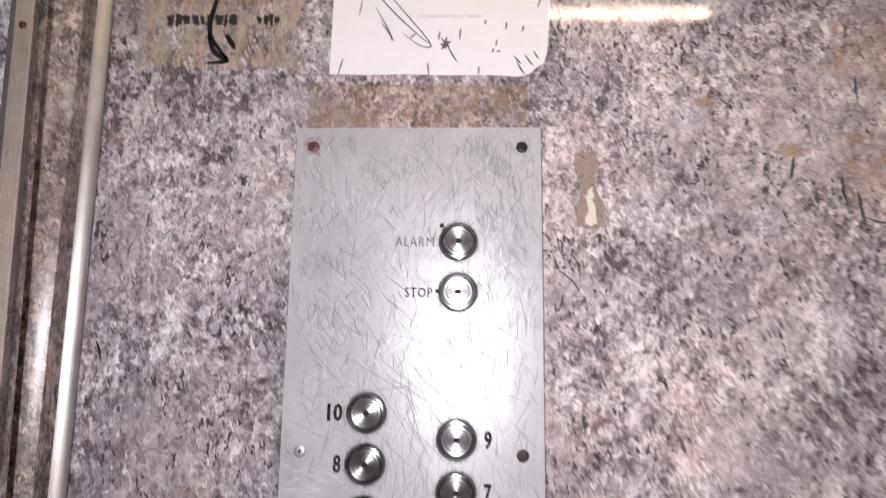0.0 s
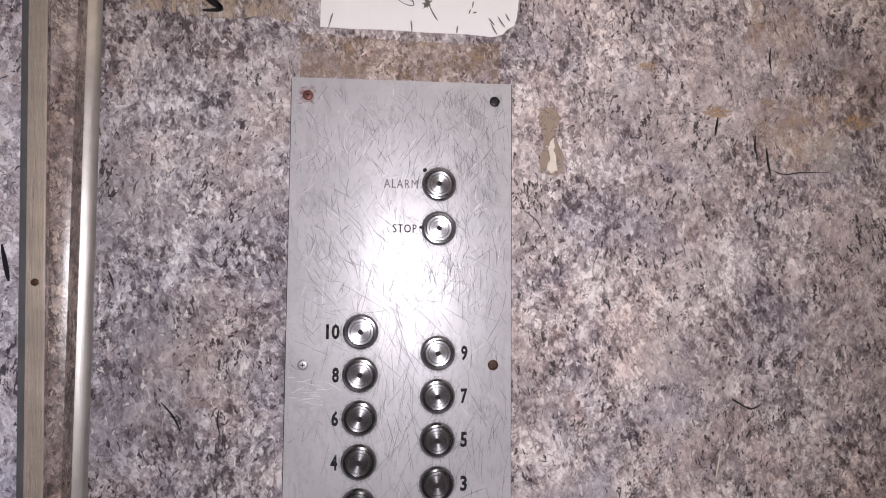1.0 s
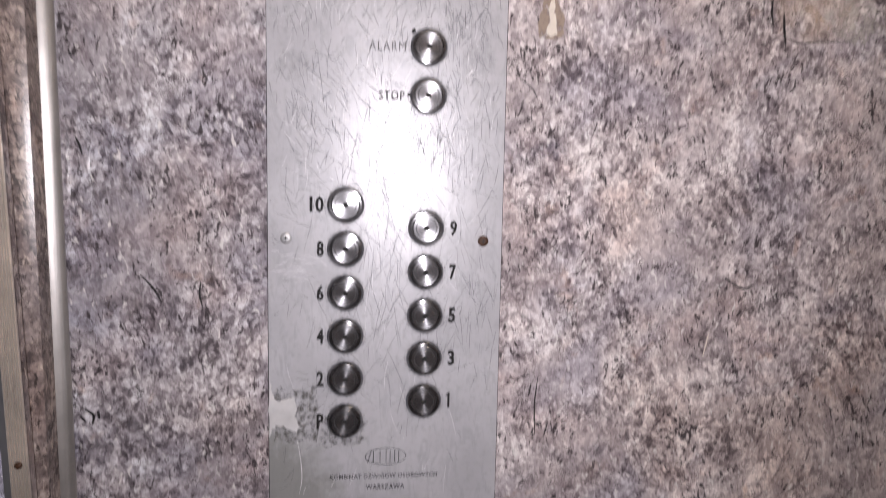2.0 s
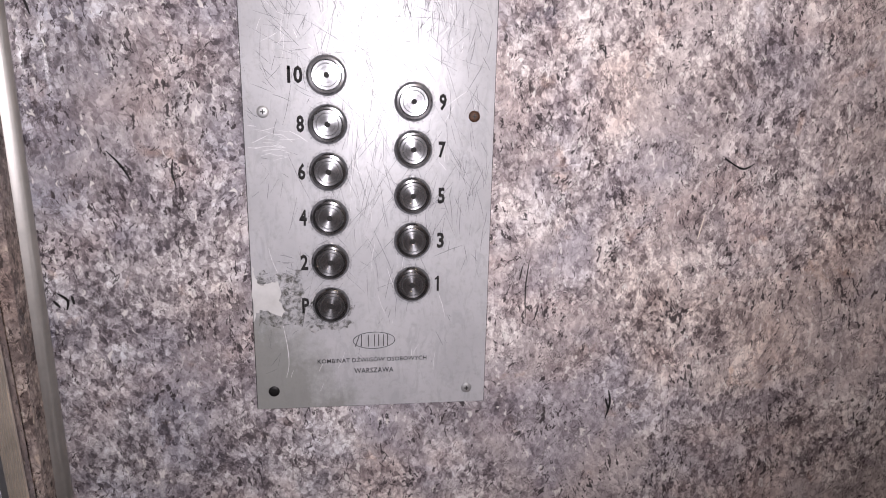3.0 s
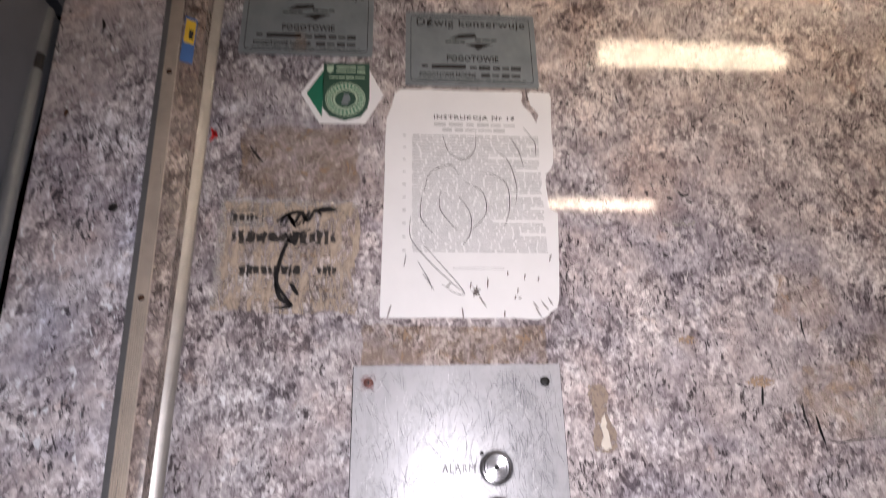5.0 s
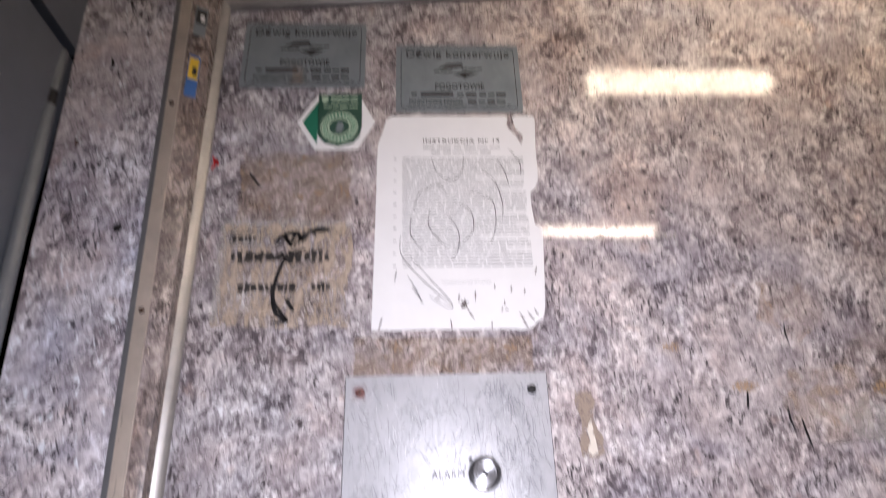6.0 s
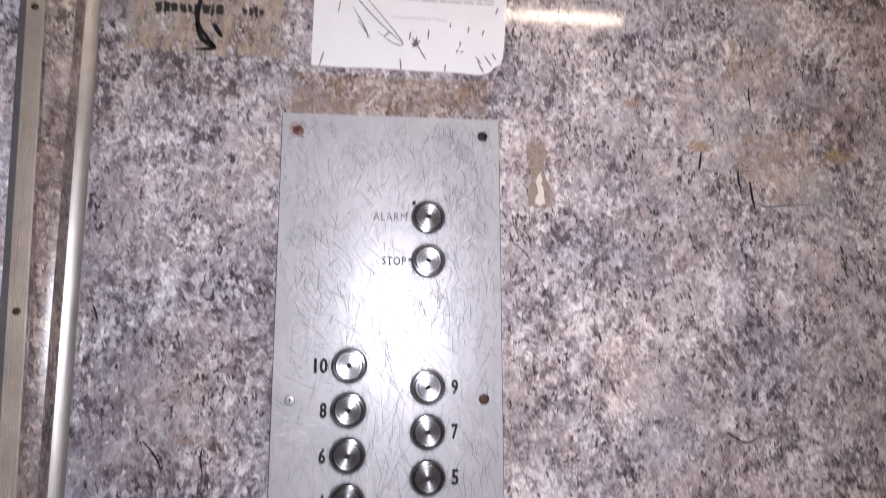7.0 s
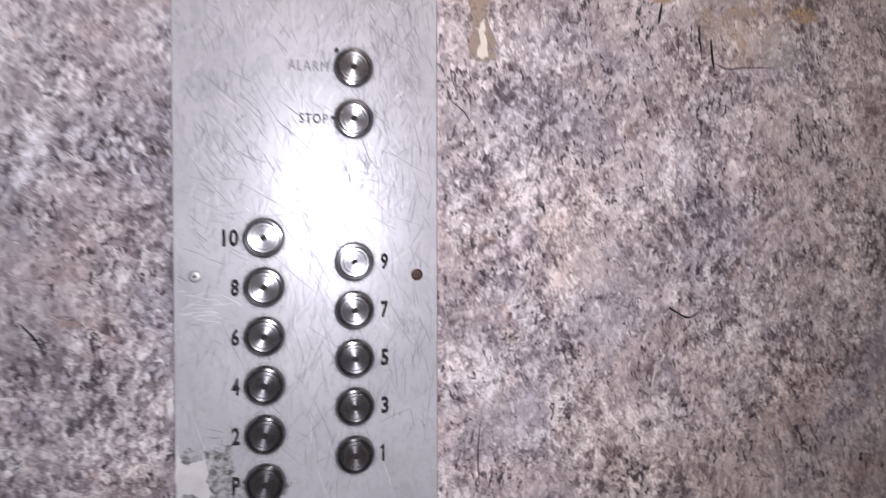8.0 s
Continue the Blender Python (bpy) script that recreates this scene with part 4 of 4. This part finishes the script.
# remains of an old tan sticker with black marker strokes
old = wall_piece("old_sticker", ragged(-0.2030, -0.0850, 1.7600, 1.8580, 0.0030, 12, 21), TAN, "torn tan sticker remains with black marker strokes", "sticker", 0.0002)
part("header_strip", sheet(ragged(-0.2020, -0.0900, 1.8480, 1.8610, 0.0015, 9, 22), -0.0004, 0.0002), TAN, old, "tan upper strip")
bar_parts("faded_word", [(-0.185, -0.105, 1.8105), (-0.170, -0.100, 1.7790), (-0.190, -0.120, 1.7700)], -0.0004, 31, GLUE, old, (0.003, 0.007), 0.003, 0.0035, 0.0006)
bar_parts("worn_word", [(-0.1930, -0.1030, 1.8270)], -0.0004, 32, WORN_INK, old, (0.0025, 0.0075), 0.0016, 0.0125, 0.0013)
bar_parts("worn_word", [(-0.1840, -0.1320, 1.7965), (-0.1180, -0.1000, 1.7965)], -0.0004, 33, WORN_INK, old, (0.0020, 0.006), 0.0016, 0.0085, 0.0010)
part("pale_border", sheet(ragged(-0.2050, -0.0840, 1.8570, 1.8640, 0.0016, 12, 23), -0.0003, 0.0002), PALE_REMAINS, old, "pale torn paper edge")
part("pale_border", sheet(ragged(-0.2060, -0.1990, 1.7640, 1.8600, 0.0016, 12, 24), -0.00035, 0.0002), PALE_REMAINS, old, "pale torn paper edge")
part("pale_field", sheet(ragged(-0.1975, -0.1665, 1.8370, 1.8545, 0.0010, 6, 25), -0.00038, 0.0002), PALE_REMAINS, old, "pale torn paper field")
part("boxed_mark", frame_band(rounded(-0.1960, -0.1680, 1.8385, 1.8530, 0.001), rounded(-0.1953, -0.1687, 1.8392, 1.8523, 0.0008), -0.0004, 0.0002), ENGRAVED, old)
bar_parts("boxed_bar", [(-0.194, -0.170, 1.8455)], -0.0004, 34, WORN_INK, old, (0.002, 0.005), 0.0012, 0.0085, 0.0006)
for line, w in (([(-0.1530, 1.8380), (-0.1470, 1.8490), (-0.1410, 1.8400), (-0.1350, 1.8510), (-0.1290, 1.8430), (-0.1230, 1.8540), (-0.1170, 1.8480)], 0.0042), ([(-0.1240, 1.8520), (-0.1140, 1.8545), (-0.1040, 1.8540)], 0.0068), ([(-0.1560, 1.8420), (-0.1440, 1.8500), (-0.1330, 1.8520)], 0.0050), ([(-0.1330, 1.8400), (-0.1280, 1.8530)], 0.0040),
                ([(-0.1500, 1.8370), (-0.1440, 1.8460), (-0.1390, 1.8370), (-0.1330, 1.8470)], 0.0030), ([(-0.1260, 1.8350), (-0.1420, 1.8270), (-0.1480, 1.8150), (-0.1520, 1.7950), (-0.1510, 1.7830), (-0.1430, 1.7720), (-0.1380, 1.7660)], 0.0042),
                ([(-0.1530, 1.7850), (-0.1480, 1.7720), (-0.1380, 1.7650), (-0.1520, 1.7630)], 0.0048), ([(-0.1400, 1.7850), (-0.1330, 1.7740)], 0.0045), ([(-0.1480, 1.8320), (-0.1420, 1.8220), (-0.1340, 1.8300)], 0.0030)):
    part("marker_stroke", stroke(line, w * 0.85, -0.0006), MARKER, old, "thick black marker stroke")

wall_piece("glue_patch", ragged(-0.1930, -0.0860, 1.8640, 1.9390, 0.0030, 10, 41), GLUE, "brown glue patch of a removed sticker", "stain", 0.0002, "brown glue patches")
wall_piece("glue_patch", ragged(-0.0780, 0.0760, 1.7160, 1.7480, 0.0016, 9, 42), GLUE, "brown glue band under the instruction sheet", "stain", 0.0002, "brown glue patches")
wall_piece("cream_patch", blob(0.3300, 1.6860, 0.040, 0.030, 51), CREAM, "broad peach remains round the gouges", "stain", 0.00018, "pale remains")
wall_piece("cream_patch", blob(0.3580, 1.6690, 0.024, 0.016, 43), PALE_REMAINS, "pale grey paper remains stuck to the laminate", "stain", 0.0002, "pale remains")
wall_piece("cream_patch", blob(0.3120, 1.7680, 0.028, 0.030, 46), CREAM, "peach paper remains stuck to the laminate", "stain", 0.0002, "pale remains")
wall_piece("glue_patch", blob(0.3140, 1.6920, 0.028, 0.022, 47), GLUE_THIN, "brown glue patch beside the gouges", "stain", 0.00015, "brown glue patches")
wall_piece("glue_patch", blob(0.3800, 1.7150, 0.036, 0.030, 48), GLUE_THIN, "broad brown glue patch on the laminate", "stain", 0.00012, "brown glue patches")
wall_piece("cream_patch", blob(0.2580, 1.7000, 0.011, 0.005, 44), OCHRE, "small ochre chip beside a gouge", "stain", 0.0002, "pale remains")
wall_piece("cream_patch", blob(0.2000, 1.7360, 0.008, 0.004, 49), OCHRE, "small ochre chip in the laminate", "stain", 0.0002, "pale remains")
wall_piece("cream_patch", blob(0.3830, 1.6960, 0.012, 0.007, 50), OCHRE, "small ochre chip over the pale remains", "stain", 0.0003, "pale remains")
wall_piece("cream_patch", ragged(0.2030, 0.2250, 1.8430, 1.8490, 0.0012, 5, 45), PALE_REMAINS, "short strip of old tape", "stain", 0.0002, "pale remains")

# filled scar beside the panel
scar = wall_piece("filled_scar", jag([(0.1090, 1.6980), (0.1230, 1.6985), (0.1250, 1.6900), (0.1225, 1.6800), (0.1235, 1.6700), (0.1290, 1.6600), (0.1280, 1.6480), (0.1200, 1.6440), (0.1100, 1.6460),
                                  (0.1080, 1.6550), (0.1110, 1.6650), (0.1120, 1.6750), (0.1085, 1.6850)], 0.0009, 61), BEIGE, "beige filled scar in the laminate", "scar", 0.0003)
part("pale_core", sheet(jag([(0.1180, 1.6730), (0.1210, 1.6740), (0.1205, 1.6640), (0.1230, 1.6570), (0.1225, 1.6480), (0.1180, 1.6460), (0.1150, 1.6490), (0.1170, 1.6560), (0.1160, 1.6660)], 0.0008, 62), -0.0005, 0.0002), PALE_FILLER, scar, "pale core")

# gouges, burns and pen marks on the laminate
def mark_on_wall(name, lines, width, label, material=None, y=-0.0002):
    bm = bmesh.new()
    for line in lines:
        stroke(line, width, y, bm)
    return tagged(part(name, bm, material or MARKER), label, "scratch")


mark_on_wall("gouge", ([(0.2585, 1.6960), (0.2570, 1.6880), (0.2555, 1.6800)],), 0.0022, "short dark gouge in the laminate")
mark_on_wall("gouge", ([(0.2905, 1.6820), (0.2900, 1.6720), (0.2920, 1.6620)],), 0.0018, "upright dark gouge in the laminate")
mark_on_wall("gouge", ([(0.3000, 1.6720), (0.3010, 1.6600), (0.3030, 1.6480)],), 0.0022, "upright dark gouge in the laminate")
mark_on_wall("gouge", ([(0.3020, 1.6540), (0.3150, 1.6500), (0.3300, 1.6520), (0.3550, 1.6530)],), 0.0010, "thin crack in the laminate")
mark_on_wall("gouge", ([(0.2700, 1.4650), (0.2810, 1.4600), (0.2900, 1.4640)], [(0.2650, 1.4680), (0.2720, 1.4640)]), 0.0016, "curved dark scrape in the laminate")
mark_on_wall("gouge", ([(0.0960, 1.6160), (0.1060, 1.6080), (0.1100, 1.6010)],), 0.0010, "slanting scrape beside the panel")
mark_on_wall("burn_mark", ([(-0.1860, 1.9180), (-0.1790, 1.9080), (-0.1730, 1.9010)],), 0.0022, "slanting dark burn mark on the glue patch")
mark_on_wall("red_smear", ([(-0.2230, 1.9360), (-0.2200, 1.9290), (-0.2230, 1.9220)], [(-0.2200, 1.9330), (-0.2170, 1.9260)]), 0.0034, "small red paint smear near the corner rod", RED)
mark_on_wall("burn_mark", ([(-0.2120, 1.5650), (-0.2095, 1.5590), (-0.2080, 1.5530)],), 0.0016, "tiny dark mark near the corner rod")
mark_on_wall("burn_mark", ([(-0.2140, 1.6210), (-0.2130, 1.6190)],), 0.0022, "tiny dark dot near the corner rod")

wall_piece("ink_smudge", blob(0.1200, 1.5640, 0.012, 0.007, 52), BLUE_SMUDGE, "faint blue ink smudge beside the panel", "stain", 0.0002)
mark_on_wall("gouge", ([(0.1170, 1.3910), (0.1150, 1.3700), (0.1160, 1.3460)], [(0.1120, 1.3870), (0.1100, 1.3760)], [(0.1260, 1.3560), (0.1230, 1.3440)]), 0.0011, "long upright cracks beside the panel", DARK_SCREW)
mark_on_wall("gouge", ([(0.1880, 1.2830), (0.1900, 1.2720), (0.1870, 1.2580)], [(0.1860, 1.2760), (0.1890, 1.2660)]), 0.0018, "dark upright crack low on the wall", DARK_SCREW)
mark_on_wall("gouge", ([(-0.1720, 1.4700), (-0.1640, 1.4610), (-0.1580, 1.4500)], [(-0.1650, 1.4600), (-0.1610, 1.4590)]), 0.0015, "slanting dark crack between corner and panel", DARK_SCREW)
mark_on_wall("gouge", ([(-0.1310, 1.4650), (-0.1320, 1.4560), (-0.1300, 1.4470)],), 0.0014, "short upright crack between corner and panel", DARK_SCREW)
mark_on_wall("gouge", ([(-0.2120, 1.3740), (-0.2060, 1.3690), (-0.2070, 1.3620)], [(-0.2150, 1.3690), (-0.2110, 1.3640)], [(-0.2030, 1.3720), (-0.2020, 1.3660)]), 0.0020, "cluster of dark chips near the corner rod", DARK_SCREW)
mark_on_wall("pale_scratch", ([(0.2540, 1.4250), (0.2520, 1.4150), (0.2500, 1.4060)],), 0.0012, "short pale scratch in the laminate", PALE_FILLER)

# marks on the pillar
def pillar_mark(x, z, s, label):
    bm = lathe([(0.0, 0.0006), (s * 0.7, 0.0005), (s, 0.0)], 10)
    bmesh.ops.transform(bm, matrix=pose(x, -0.0815, z, 90), verts=bm.verts)
    return tagged(part("screw_hole", bm, DARK_SCREW), label, "screw")


pillar_mark(-0.2590, 1.8160, 0.0036, "dark screw plug in the pillar")
mark_on_wall("gouge", ([(-0.2410, 1.5780), (-0.2380, 1.5650), (-0.2360, 1.5560)],), 0.0030, "black gouge beside the ribbed profile", None, -0.0818)

pillar_mark(-0.2930, 2.0920, 0.0030, "dark plug high on the pillar")
mark_on_wall("burn_mark", ([(-0.2980, 2.0640), (-0.2930, 2.0580), (-0.2890, 2.0630), (-0.2840, 2.0600)], [(-0.2900, 2.0560), (-0.2880, 2.0480)]), 0.0028, "brown burn stain high on the pillar", DARK_SCREW, -0.0818)
mark_on_wall("burn_mark", ([(-0.2960, 1.9880), (-0.2930, 1.9800), (-0.2950, 1.9740)],), 0.0026, "dark burn stain on the pillar", DARK_SCREW, -0.0818)
mark_on_wall("burn_mark", ([(-0.3080, 1.9000), (-0.3070, 1.8930)],), 0.0036, "brown chip on the pillar edge", RUST, -0.0818)
mark_on_wall("burn_mark", ([(0.2020, 1.8720), (0.2080, 1.8700)], [(0.2130, 1.8790), (0.2180, 1.8740), (0.2240, 1.8760)], [(0.2200, 1.8690), (0.2260, 1.8660)]), 0.0026, "cluster of dark scorch spots", DARK_SCREW)
mark_on_wall("gouge", ([(0.3060, 1.7560), (0.3050, 1.7460), (0.3060, 1.7370)],), 0.0016, "upright dark gouge high on the wall")
mark_on_wall("gouge", ([(0.1610, 1.5450), (0.1660, 1.5400)], [(0.1640, 1.5460), (0.1650, 1.5380)]), 0.0012, "small dark star-shaped chip")

# two small stickers on the narrow return
def return_sticker(x0, x1, z0, z1, label, mats):
    def at(x, z, off):
        y = -0.0347 + (x + 0.2425) * 0.544 - 0.0006 - off
        return (lean(x, z, -0.016), y, z)

    def piece(xa, xb, za, zb, off):
        return block([at(xa, za, off), at(xb, za, off), at(xb, za, -0.0015), at(xa, za, -0.0015), at(xa, zb, off), at(xb, zb, off), at(xb, zb, -0.0015), at(xa, zb, -0.0015)])

    w, h = x1 - x0, z1 - z0
    base = tagged(part("small_sticker", piece(x0, x1, z0, z1, 0.0), mats[0]), label, "sticker", "small stickers on the return")
    part("printed_field", piece(x0 + 0.08 * w, x1 - 0.08 * w, z0 + h * 0.42, z1 - 0.003, 0.0002), mats[1], base)
    part("printed_bar", piece(x0 + 0.45 * w, x1 - 0.2 * w, z0 + h * 0.52, z0 + h * 0.72, 0.0004), mats[2], base)
    return base


return_sticker(-0.2415, -0.2320, 1.985, 2.035, "small blue and yellow warning sticker", (BLUE, YELLOW, BLACK))
return_sticker(-0.2420, -0.2315, 2.062, 2.100, "small dark grey sticker with a pale bar", (PLATE, ENGRAVED, PAPER))
